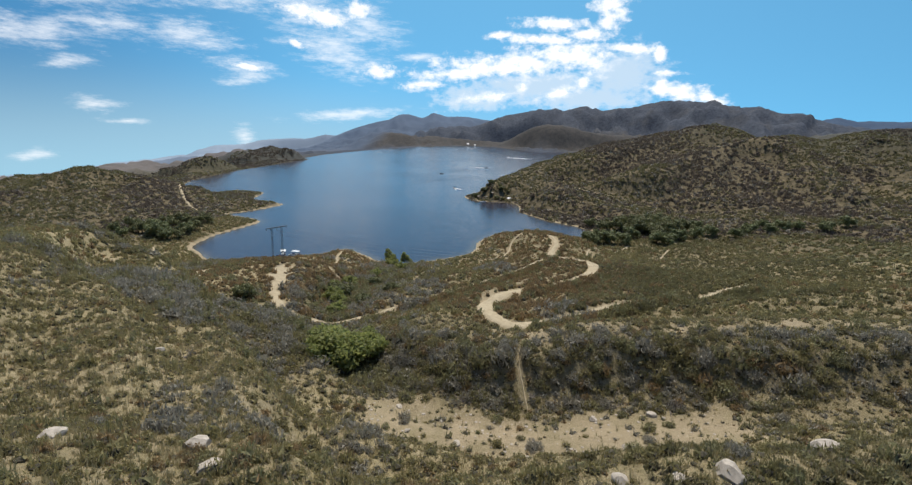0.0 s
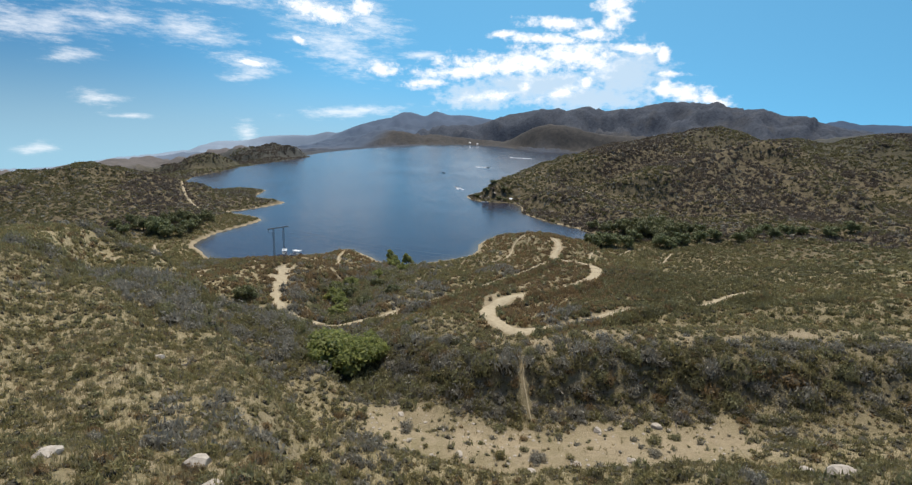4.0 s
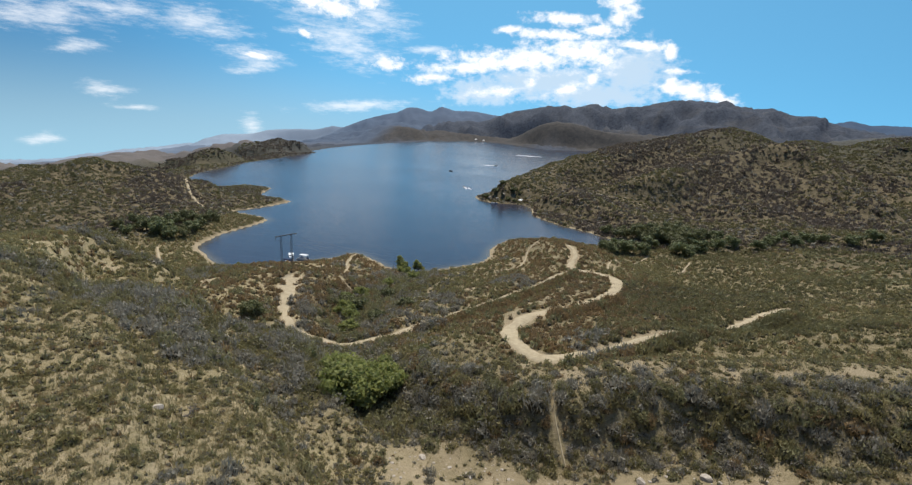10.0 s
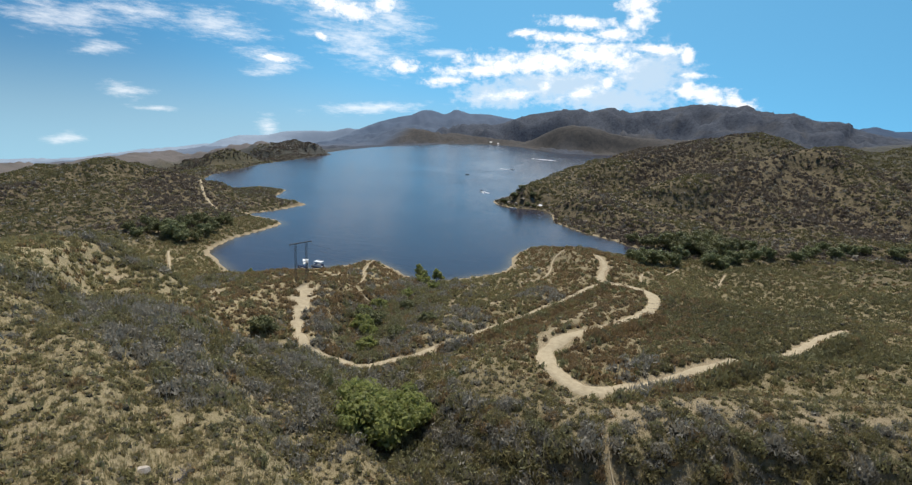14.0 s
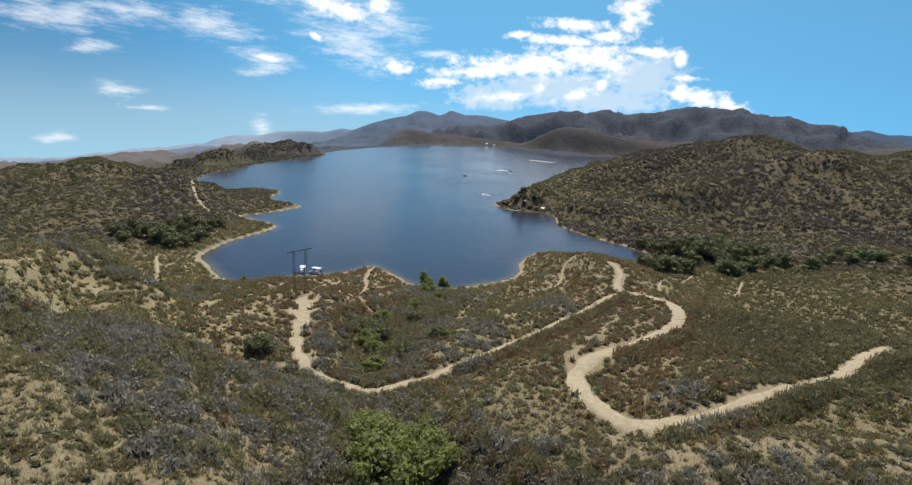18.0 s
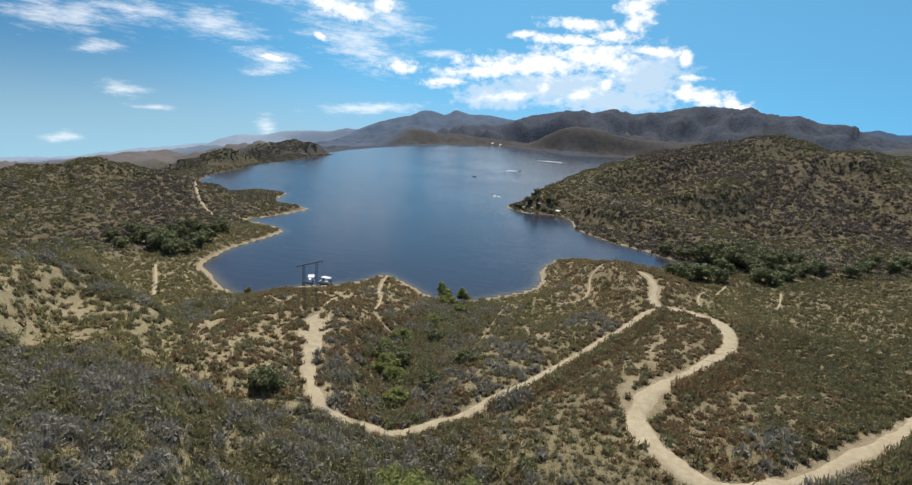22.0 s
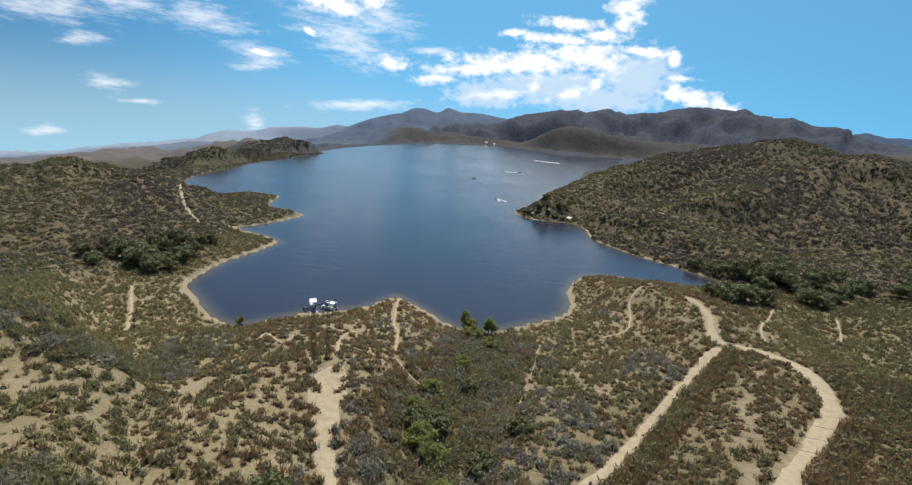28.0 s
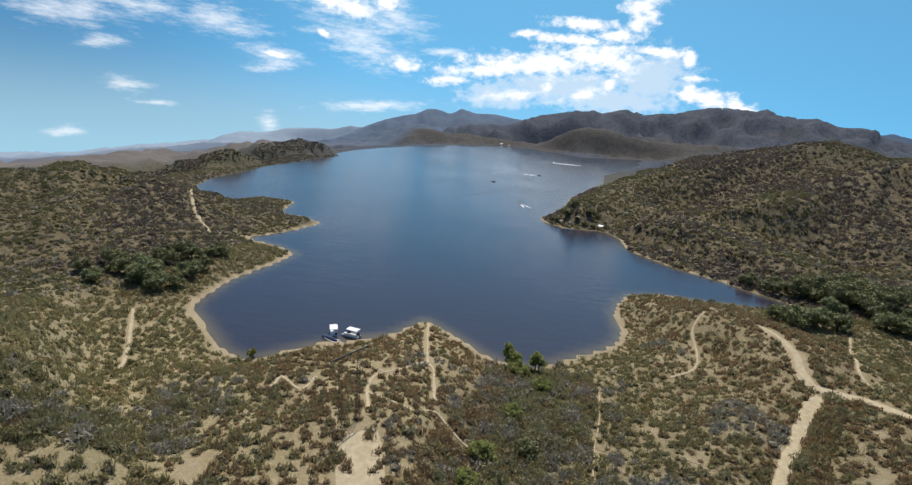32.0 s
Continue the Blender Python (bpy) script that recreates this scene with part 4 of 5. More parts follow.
def grow(x0, x1, y0, y1, per_m2, margin=0.6):
    """Random places on dry land off the roads, thinned where the soil is bare."""
    n = int((x1 - x0) * (y1 - y0) * per_m2)
    x, y = x0 + (x1 - x0) * dice.random(n), y0 + (y1 - y0) * dice.random(n)
    shore, _ = to_line(x, y, np.vstack([LAKE, LAKE[:1]]))
    keep = ~inside(x, y, LAKE) & (shore > np.where((x < -95) & (y < 262), 2.6, np.where((x < 60) & (y < 215), 2.1, 1.0)))
    x, y = x[keep], y[keep]
    keep = clear_of_ways(x, y, margin)
    x, y = x[keep], y[keep]
    flat, _ = to_line(x, y, [(48, -16), (66, -20), (94, -17), (104, -16)])
    keep = (flat > 8.0 + 3 * fractal(x, y, 6, 2, 83)) | (dice.random(len(x)) < 0.16)
    x, y = x[keep], y[keep]
    keep = dice.random(len(x)) > 0.72 * bald(x, y)
    return x[keep], y[keep]


def seen_side(x, y):
    """True on slopes that do not fall away from the start of the flight: the far sides of the hills stay bare."""
    dx, dy = x - HUB[0], y - HUB[1]
    far = np.hypot(dx, dy)
    step = 6.0
    rise = (land(x + step * dx / far, y + step * dy / far) - land(x - step * dx / far, y - step * dy / far)) / (2 * step)
    return rise > (land(x.copy(), y.copy()) - 62) / far - 0.06


def stuff(name, label, category, shapes, x, y, radius, material, tall=1.0):
    if len(x):
        verts, faces, wood = strew(shapes, np.column_stack([x, y, land(x.copy(), y.copy()) - 0.12 * radius]), radius, tall)
        tagged(new(name, mesh_from(name, verts, faces, material, False, wood)), label, category, kind="stuff")


SMALL = [clump(10 + n, 24, 0.45, 0.34, 0.7) for n in range(8)]
ROUND = [clump(70 + n, 150, 0.25, 0.36, 0.65) for n in range(8)]
DENSE = [clump(50 + n, 230, 0.17, 0.36, 0.65) for n in range(8)]
FINE = [clump(n, 260, 0.20, 0.34, 0.65) for n in range(6)]
MIDDLE = [clump(20 + n, 24, 0.46, 0.42, 0.6, True) for n in range(8)]
MEDIUM = [clump(30 + n, 46, 0.36, 0.38, 0.65) for n in range(8)]
COARSE = [clump(40 + n, 12, 0.60, 0.62, 0.45, True) for n in range(6)]
GRASS = [tuft(60 + n, 7) for n in range(6)]
KINDS = [("olive_brush", "low olive-green chamise brush on dry slopes", M_OLIVE), ("rusty_brush", "rust-brown buckwheat brush gone to seed", M_RUST),
         ("grey_sage", "grey-leaved sage scrub in the hollows", M_SAGE), ("dark_scrub", "dark green dense scrub in gullies", M_DARK), ("green_brush", "dull green low brush on moist slopes", M_HILLGREEN)]


def thick_bank(x, y):
    """Below zero where brush grows thick: the gully's west bank, and the hollow behind the sandy rise."""
    near_bank = to_line(x, y, [(14, 16), (0, 15), (-16, 9), (-36, 9)])[0] - 15
    return np.minimum(near_bank, to_line(x, y, [(-84, 58), (-66, 60), (-60, 70), (-66, 84)])[0] - 11) + 3 * fractal(x, y, 12, 2, 33)


def kind_of(x, y):
    """Which brush grows where: sage in drifts, dark scrub in hollows, rust on the dry spurs."""
    drift, patch = fractal(x, y, 28, 3, 31), fractal(x, y, 12, 2, 33)
    gully, _ = to_line(x, y, SPINES["gully"][1])
    spur = np.minimum(to_line(x, y, SPINES["tower_spur"][1])[0], to_line(x, y, SPINES["road_spur"][1])[0])
    pick = np.where(dice.random(len(x)) < np.clip(1.2 - spur / 40 + 0.3 * drift, 0.12, 0.92), 1, 0)
    pick = np.where((drift + 0.5 * patch > 0.85) & (gully < 60) & (dice.random(len(x)) < 0.7), 2, pick)
    pick = np.where((x > 78) & (y < -36) & (pick != 2), dice.choice([0, 4, 4], len(x)), pick)
    pick = np.where(dice.random(len(x)) < np.clip(0.75 - gully / 22, 0.12, 0.6), 3, pick)
    hollow = np.clip(np.minimum((x - 72 - 0.25 * y) / 30, (y - 22) / 12), 0, 1)
    pick = np.where((pick < 2) & (dice.random(len(x)) < hollow * np.clip(0.62 + 0.6 * drift, 0.15, 0.9)), 4, pick)
    pick = np.where((thick_bank(x, y) < 0) & (dice.random(len(x)) < 0.75), dice.choice([2, 3, 4, 4, 0], len(x)), pick)
    upper = to_line(x, y, [(-40, 4), (-22, 1), (-6, -8), (8, -13), (20, -7)])[0]
    pick = np.where((upper < 9) & (dice.random(len(x)) < 0.7), dice.choice([2, 2, 3, 4], len(x)), pick)
    bluff = to_line(x, y, [(50, 2), (66, -2), (92, 0), (128, 0), (170, -2)])[0]
    pick = np.where((bluff < 10) & (dice.random(len(x)) < 0.22), 2, pick)
    pick = np.where((gully < 24) & (dice.random(len(x)) < 0.16), 2, pick)
    return np.where((bluff < 13) & (x > 48), dice.choice([0, 0, 1, 4, 4, 2, 2, 3], len(x)), pick)


def plant(x, y, radius, shapes, suffix_label="", tall=1.0):
    kind = kind_of(x, y)
    for n, (name, label, material) in enumerate(KINDS):
        chosen = kind == n
        stuff(name, label + suffix_label, "brush", shapes, x[chosen], y[chosen], radius[chosen] * (1.25 if n in (2, 3) else 1.0), material, tall)


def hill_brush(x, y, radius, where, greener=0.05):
    """Brush of the farther hills: green on the open slopes, chaparral with haze in its grey-brown colour in drifts,
    sage between.
    """
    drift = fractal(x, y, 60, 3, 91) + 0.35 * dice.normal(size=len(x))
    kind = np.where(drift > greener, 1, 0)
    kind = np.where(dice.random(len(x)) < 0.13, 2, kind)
    for n, (name, label, material) in enumerate((("green_brush", "dull green low brush", M_HILLGREEN), ("haze_grey_chaparral", "haze-tinted grey-brown thick chaparral shrubs", M_HAZED_CHAPARRAL), ("grey_sage", "grey-leaved sage scrub", M_SAGE))):
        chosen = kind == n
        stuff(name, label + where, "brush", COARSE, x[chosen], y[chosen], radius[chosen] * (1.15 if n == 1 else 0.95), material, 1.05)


# hillside below the start of the flight
x, y = grow(-40, 160, -80, 24, 1.0)
radius = 0.3 + 0.55 * dice.random(len(x)) ** 2.0
lone = np.zeros(len(x), bool)
lone[np.nonzero((y < -44) & (x > 22) & (x < 114) & (radius > 0.5))[0][:260]] = True
LONE_SHRUBS = (x[lone], y[lone], radius[lone] * 1.1, kind_of(x[lone], y[lone]))
plant(x[~lone], y[~lone], radius[~lone], SMALL, " near the gully head", 1.15)
x, y = grow(-60, 180, -150, -79, 0.06)
plant(x, y, 0.4 + 0.6 * dice.random(len(x)) ** 1.6, COARSE, " behind the start of the flight")
# bluff that faces the sandy hollow
x, y = grow(34, 185, -9, 11, 0.17)
plant(x, y, 0.7 + 1.0 * dice.random(len(x)), DENSE, " on the shaded bluff", 1.25)
x, y = grow(50, 150, -8, 6, 0.035)
plant(x, y, 1.7 + 0.9 * dice.random(len(x)), DENSE, " at the foot of the bluff", 1.15)
# knee-high bushes all over the near slope
x, y = grow(-45, 118, -78, 16, 0.15)
keep = (x > 34) | (dice.random(len(x)) < 0.55)
x, y = x[keep], y[keep]
plant(x, y, 0.5 + 0.75 * dice.random(len(x)) ** 1.5, ROUND, " on the near slope", 1.15)
# gully floor
x, y = grow(-20, 60, -5, 142, 0.17)
near_gully, _ = to_line(x, y, SPINES["gully"][1])
x, y = x[near_gully < 16], y[near_gully < 16]
plant(x, y, 1.2 + 1.3 * dice.random(len(x)), DENSE, " along the gully floor", 1.1)
# thick grey-green brush on the bank west of the gully
x, y = grow(-70, 30, -4, 66, 0.19, 0.2)
x, y = np.append(x, -95 + 40 * dice.random(150)), np.append(y, 48 + 38 * dice.random(150))
dense_bank = thick_bank(x, y) < 0
x, y = x[dense_bank], y[dense_bank]
plant(x, y, 1.1 + 1.2 * dice.random(len(x)), DENSE, " on the bank west of the gully", 1.1)
x, y = grow(-46, 24, -22, 16, 0.10, 0.2)
upper = to_line(x, y, [(-40, 4), (-22, 1), (-6, -8), (8, -13), (20, -7)])[0] + 3 * fractal(x, y, 9, 2, 35)
x, y = x[upper < 8], y[upper < 8]
plant(x, y, 1.0 + 1.1 * dice.random(len(x)), DENSE, " on the slope above the gully", 1.15)
# dense green brush inside the bend of the upper road
x, y = grow(62, 165, 24, 120, 0.26, 0.3)
inner = (x > 70 + 0.28 * y) & (y > 20 + 0.35 * (x - 70))
stuff("green_brush", "dense dull green brush inside the road bend", "brush", MEDIUM, x[inner], y[inner], 0.7 + 0.7 * dice.random(inner.sum()), M_HILLGREEN, 1.1)
# middle ground down to the shore
x, y = grow(-150, 215, 22, 240, 0.50, 0.15)
radius = 0.55 + 0.8 * dice.random(len(x)) ** 1.7
keep = (x > -22) | (y > 78) | (dice.random(len(x)) < 0.85)
x, y, radius = x[keep], y[keep], radius[keep]
close_by = (x > -75) & (x < 118) & (y > 34) & (y < 118)
plant(x[~close_by], y[~close_by], radius[~close_by], MIDDLE, "", 1.2)
plant(x[close_by], y[close_by], radius[close_by], MEDIUM, " round the dirt roads", 1.25)
x, y = grow(215, 330, 22, 250, 0.16, 0)
plant(x, y, 0.8 + 0.9 * dice.random(len(x)), COARSE, " on the eastern slope")
x, y = grow(160, 215, -60, 22, 0.3, 0)
plant(x, y, 0.6 + 0.9 * dice.random(len(x)), MIDDLE, " on the near eastern slope")
x, y = grow(-150, -40, -30, 22, 0.36)
plant(x, y, 0.5 + 0.9 * dice.random(len(x)) ** 1.7, MIDDLE, " on the western slope")
# tall brush on the roads' -y side, placed to hide them from the camera
for road, lean in (("road_lower", 1), ("road_upper", -1)):
    half, way = PATHS[road]
    side = np.gradient(way[:, :2], axis=0)
    side = np.column_stack([side[:, 1], -side[:, 0]]) / np.linalg.norm(side, axis=1)[:, None]
    for turn in (-1, 1):
        for row in (0.5, 1.8, 3.2):
            near_side = way[:, :2] + side * turn * (half + row + 0.9 * dice.random((len(way), 1)))
            x, y = near_side[:, 0], near_side[:, 1]
            hides = ((y > 48) & (x > 26)) if lean > 0 else ((y < 88) & (x > 72))
            keep = (side[:, 1] * turn < -0.1) & clear_of_ways(x, y, 0.1) & (dice.random(len(x)) < np.where(hides, 0.88, 0.14))
            plant(x[keep], y[keep], np.where(hides, 1.45 if lean > 0 else 1.85, 0.8)[keep] + 0.6 * dice.random(keep.sum()), ROUND, " beside the dirt road", 1.3)
# the hills beyond
x, y = grow(0, 620, 238, 720, 0.165, 0)
streak = fractal(x + 0.3 * y, y * 0.4, 16, 3, 95) + 0.5 * fractal(x, y, 60, 2, 96)
keep = seen_side(x, y) & (dice.random(len(x)) < np.clip(1.3 + 0.8 * streak, 0.3, 1))
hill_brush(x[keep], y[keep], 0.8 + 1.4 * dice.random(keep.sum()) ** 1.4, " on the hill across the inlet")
x, y = grow(330, 480, 60, 240, 0.08, 0)
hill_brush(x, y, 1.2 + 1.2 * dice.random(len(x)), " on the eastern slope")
x, y = grow(-380, -150, 90, 400, 0.24, 0)
keep = seen_side(x, y)
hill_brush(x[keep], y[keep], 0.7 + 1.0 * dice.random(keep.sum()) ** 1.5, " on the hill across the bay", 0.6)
x, y = grow(-480, -280, 385, 860, 0.12, 0)
keep = seen_side(x, y)
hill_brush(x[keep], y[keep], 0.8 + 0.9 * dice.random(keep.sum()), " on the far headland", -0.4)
# dry grass
x, y = grow(-45, 128, -78, 24, 2.6)
keep = fractal(x, y, 9, 3, 41) > -0.35
stuff("dry_grass", "straw-coloured dry grass tufts on sandy soil", "grass", GRASS, x[keep], y[keep], 0.22 + 0.28 * dice.random(keep.sum()), M_STRAW, 0.9)
x, y = grow(5, 118, -78, -26, 3.0)
stuff("dry_grass", "dense straw-coloured grass on the near slope", "grass", GRASS, x, y, 0.2 + 0.3 * dice.random(len(x)), M_STRAW, 1.1)
x, y = grow(-45, 128, -78, 24, 1.0)
keep = fractal(x, y, 13, 3, 43) > -0.1
stuff("green_grass", "faded olive grass between dry shrubs", "grass", GRASS, x[keep], y[keep], 0.25 + 0.35 * dice.random(keep.sum()), M_OLIVE, 0.9)


# ---- trees, rocks, and what people have put here ----
def part(name, bm, material, parent, label=""):
    """One mesh object under a thing or a part."""
    mesh = bpy.data.meshes.new(name)
    bm.to_mesh(mesh)
    bm.free()
    mesh.materials.append(material)
    ob = new(name, mesh)
    ob.parent = parent
    return tagged(ob, label)


def array_part(name, verts, faces, material, parent, label="", smooth=False):
    ob = new(name, mesh_from(name, verts, faces, material, smooth))
    ob.parent = parent
    return tagged(ob, label)


def level(x, y):
    return float(land(np.array([float(x)]), np.array([float(y)]))[0])


def rod(bm, a, b, r0, r1=None, sides=7):
    """A tapered rod from a to b."""
    a, b = Vector(a), Vector(b)
    r1 = r0 if r1 is None else r1
    turn = (b - a).to_track_quat("Z", "Y").to_matrix().to_4x4()
    made = bmesh.ops.create_cone(bm, cap_ends=True, segments=sides, radius1=r0, radius2=r1, depth=(b - a).length)["verts"]
    bmesh.ops.transform(bm, matrix=Matrix.Translation((a + b) / 2) @ turn, verts=made)


def box(bm, mid, size, turn=0.0, bevel=0.0):
    made = bmesh.ops.create_cube(bm, size=1)["verts"]
    bmesh.ops.transform(bm, matrix=pose(*mid, 0, 0, turn) @ Matrix.Diagonal((*size, 1)), verts=made)
    if bevel:
        edges = {e for v in made for e in v.link_edges}
        bmesh.ops.bevel(bm, geom=list(edges), offset=bevel, segments=2, affect="EDGES")


def bough(bm, r, start, way, length, thick, bend=0.25, steps=4):
    """A crooked tapering bough; returns where it ends and how it points."""
    at, way = Vector(start), Vector(way).normalized()
    for n in range(steps):
        way = (way + Vector(r.normal(size=3) * bend)).normalized()
        there = at + way * length / steps
        rod(bm, at, there, thick * (1 - 0.75 * n / steps), thick * (1 - 0.75 * (n + 1) / steps), 6)
        at = there
    return at, way


def tree(name, seed, tall, wide, leaves, sprays, label, category="tree", stems=1):
    """A tree at the origin: crooked trunk, limbs, and a crown of sprays in uneven lobes."""
    r = np.random.default_rng(seed)
    thing = tagged(new(name), label, category)
    tips = []
    for _ in range(stems):
        bm = bmesh.new()
        foot = r.normal(size=2) * 0.25 * (stems > 1)
        top, _ = bough(bm, r, (foot[0], foot[1], -0.3), (r.normal() * 0.15, r.normal() * 0.15, 1), tall * 0.55, 0.035 * tall + 0.04, 0.12, 5)
        part("trunk", bm, M_BARK, thing)
        for n in range(5):
            turn = n * 1.257 + r.random()
            bm = bmesh.new()
            low = Vector((foot[0], foot[1], 0)).lerp(top, 0.45 + 0.5 * r.random())
            tip, _ = bough(bm, r, low, (math.cos(turn), math.sin(turn), 0.5 + 0.6 * r.random()), wide * (0.6 + 0.4 * r.random()), 0.016 * tall + 0.02, 0.2, 3)
            part("limb", bm, M_BARK, thing)
            tips.append(tip)
        tips.append(top)
    lobes = [np.array(t) for t in tips] + [np.array((r.normal() * wide * 0.35, r.normal() * wide * 0.35, tall * (0.35 + 0.5 * r.random()))) for _ in range(7)]
    sizes = [wide * (0.30 + 0.25 * r.random()) for _ in lobes]
    mids, outs = [], []
    for mid, size in zip(lobes, sizes):
        way = r.normal(size=(int(1.15 * sprays) // len(lobes), 3))
        way /= np.linalg.norm(way, axis=1)[:, None]
        mids.append(mid + way * size * (0.55 + 0.5 * r.random((len(way), 1))) * np.array([1, 1, 0.8]))
        outs.append(way)
    mid, way = np.vstack(mids), np.vstack(outs)
    mid[:, 2] = np.maximum(mid[:, 2], 0.25)
    facing = way + 0.5 * r.normal(size=mid.shape)
    a = np.cross(facing, r.normal(size=mid.shape))
    a /= np.linalg.norm(a, axis=1)[:, None]
    b = np.cross(a, facing)
    b /= np.linalg.norm(b, axis=1)[:, None]
    s = (0.12 + 0.19 * r.random((len(mid), 1))) * (0.6 + wide * 0.16)
    verts = np.stack([mid + a * s * 1.4, mid + b * s * 0.7, mid - a * s, mid - b * s * 0.7], 1).reshape(-1, 3)
    cells = np.arange(len(verts)).reshape(-1, 4)
    for lobe, size in zip(lobes, sizes):
        bm = bmesh.new()
        bmesh.ops.create_cube(bm, size=2)
        bmesh.ops.subdivide_edges(bm, edges=bm.edges[:], cuts=2, use_grid_fill=True)
        bm.verts.index_update()
        ball = np.array([v.co.normalized() * (0.40 + 0.20 * r.random()) for v in bm.verts]) * size * np.array([1, 1, 0.8]) + lobe
        cells = np.vstack([cells, np.array([[v.index for v in f.verts] for f in bm.faces]) + len(verts)])
        verts = np.vstack([verts, ball])
        bm.free()
    array_part("crown", verts, cells, leaves, thing)
    return thing


def planted(thing, spots, group):
    """Copies of a tree or bush at x, y with a size factor and a turn."""
    tagged(thing, group=group)
    for n, (x, y, size) in enumerate(spots):
        m = pose(x, y, level(x, y) - 0.1, 0, 0, (n * 97) % 360)
        if n == 0:
            thing.matrix_basis = m @ Matrix.Diagonal((size, size, size, 1))
        else:
            copy_thing(thing, m).scale = (size, size, size)


# willows in the gully
planted(tree("willow_tree", 11, 6.0, 3.6, M_WILLOW, 2600, "bright green willow tree growing in the gully", stems=3), [(29, 4, 1.45), (23, 11, 1.3), (35, 9, 1.15)], "willows in the gully")
planted(tree("willow_tree", 12, 5.2, 3.3, M_WILLOW, 2300, "low spreading green willow among gully brush", stems=4), [(25, 1, 1.3), (32, 14, 1.1), (19, 17, 1.0)], "willows in the gully")
planted(tree("green_bush", 13, 3.4, 2.4, M_WILLOW, 1500, "rounded light green bush on the gully floor", "bush", 4), [(5, 137, 1.25), (2, 66, 1.3), (6, 62, 1.1), (10, 50, 1.1), (12, 128, 1.0), (-2, 78, 1.1), (0, 90, 1.1), (5, 110, 1.0)], "green bushes in the gully")
planted(tree("oak_scrub", 14, 3.8, 2.8, M_OAK, 1800, "dark green scrub oak beside the dirt road", "bush", 4), [(0, 73, 1.3), (4, 71, 1.2), (-12, 33, 1.1), (16, 60, 1.0), (22, 72, 0.9), (9, 95, 1.0)], "scrub oaks in the gully")
# cottonwoods at the water's edge
planted(tree("cottonwood_tree", 15, 7.0, 2.3, M_WILLOW, 1900, "slender green cottonwood tree at the shore", stems=2), [(2, 142, 1.3), (11, 142, 1.15), (-75, 124.5, 0.6)], "shore trees")
# trees round the western bay
planted(tree("oak_tree", 16, 7.4, 4.4, M_OAK, 1900, "dark green oak tree beside the bay", stems=2),
        [(-163, 169, 1.25), (-134, 165, 0.94), (-158, 187, 1.19), (-163, 198, 1.12), (-145, 197, 1.06), (-144, 207, 1.00), (-173, 175, 1.12), (-174, 160, 0.88), (-138, 184, 0.94), (-153, 198, 1.12)], "trees by the bay")
planted(tree("willow_tree", 17, 7.0, 4.2, M_LEAF, 1800, "grey-green willow tree beside the bay", stems=3), [(-146, 162, 1.38), (-138, 159, 1.12), (-152, 168, 1.38), (-137, 175, 1.12), (-158, 173, 1.25), (-162, 154, 0.88)], "trees by the bay")
# trees at the head of the inlet
planted(tree("oak_tree", 18, 8.6, 5.2, M_OAK, 2200, "large dark oak tree at the inlet head", stems=2),
        [(140, 262, 1.30), (148, 266, 1.43), (156, 262, 1.49), (165, 256, 1.37), (152, 252, 1.30), (174, 250, 1.17), (131, 268, 1.04), (160, 243, 1.17), (183, 262, 1.17), (122, 278, 0.85), (170, 272, 1.30)], "trees at the inlet head")
planted(tree("willow_tree", 19, 6.8, 4.4, M_LEAF, 1800, "round green willow at the inlet head", stems=3), [(119, 214, 1.30), (126, 217, 1.17), (134, 217, 1.10), (157, 224, 1.17), (163, 220, 1.10), (144, 240, 1.17), (172, 232, 1.17), (186, 240, 1.17), (113, 222, 0.91), (201, 258, 1.1), (214, 250, 1.0), (228, 262, 1.2), (240, 258, 1.0), (256, 276, 1.2), (268, 280, 1.0), (283, 272, 1.1), (300, 280, 1.2), (196, 272, 1.0), (246, 285, 1.0)], "trees at the inlet head")


# boulders
def boulder(seed, flat=0.7):
    """A cracked, lumpy boulder of about one metre in radius."""
    r = np.random.default_rng(seed)
    bm = bmesh.new()
    bmesh.ops.create_icosphere(bm, subdivisions=3, radius=1)
    for _ in range(9):
        n = Vector(r.normal(size=3)).normalized()
        bmesh.ops.bisect_plane(bm, geom=bm.verts[:] + bm.edges[:] + bm.faces[:], plane_co=n * (0.62 + 0.25 * r.random()), plane_no=n, clear_outer=True)
        rim = [e for e in bm.edges if e.is_boundary]
        if rim:
            bmesh.ops.holes_fill(bm, edges=rim)
    for v in bm.verts:
        v.co *= 1 + 0.07 * noise.noise(v.co * 3 + Vector((seed, 0, 0)))
        v.co.z *= flat
    return bm


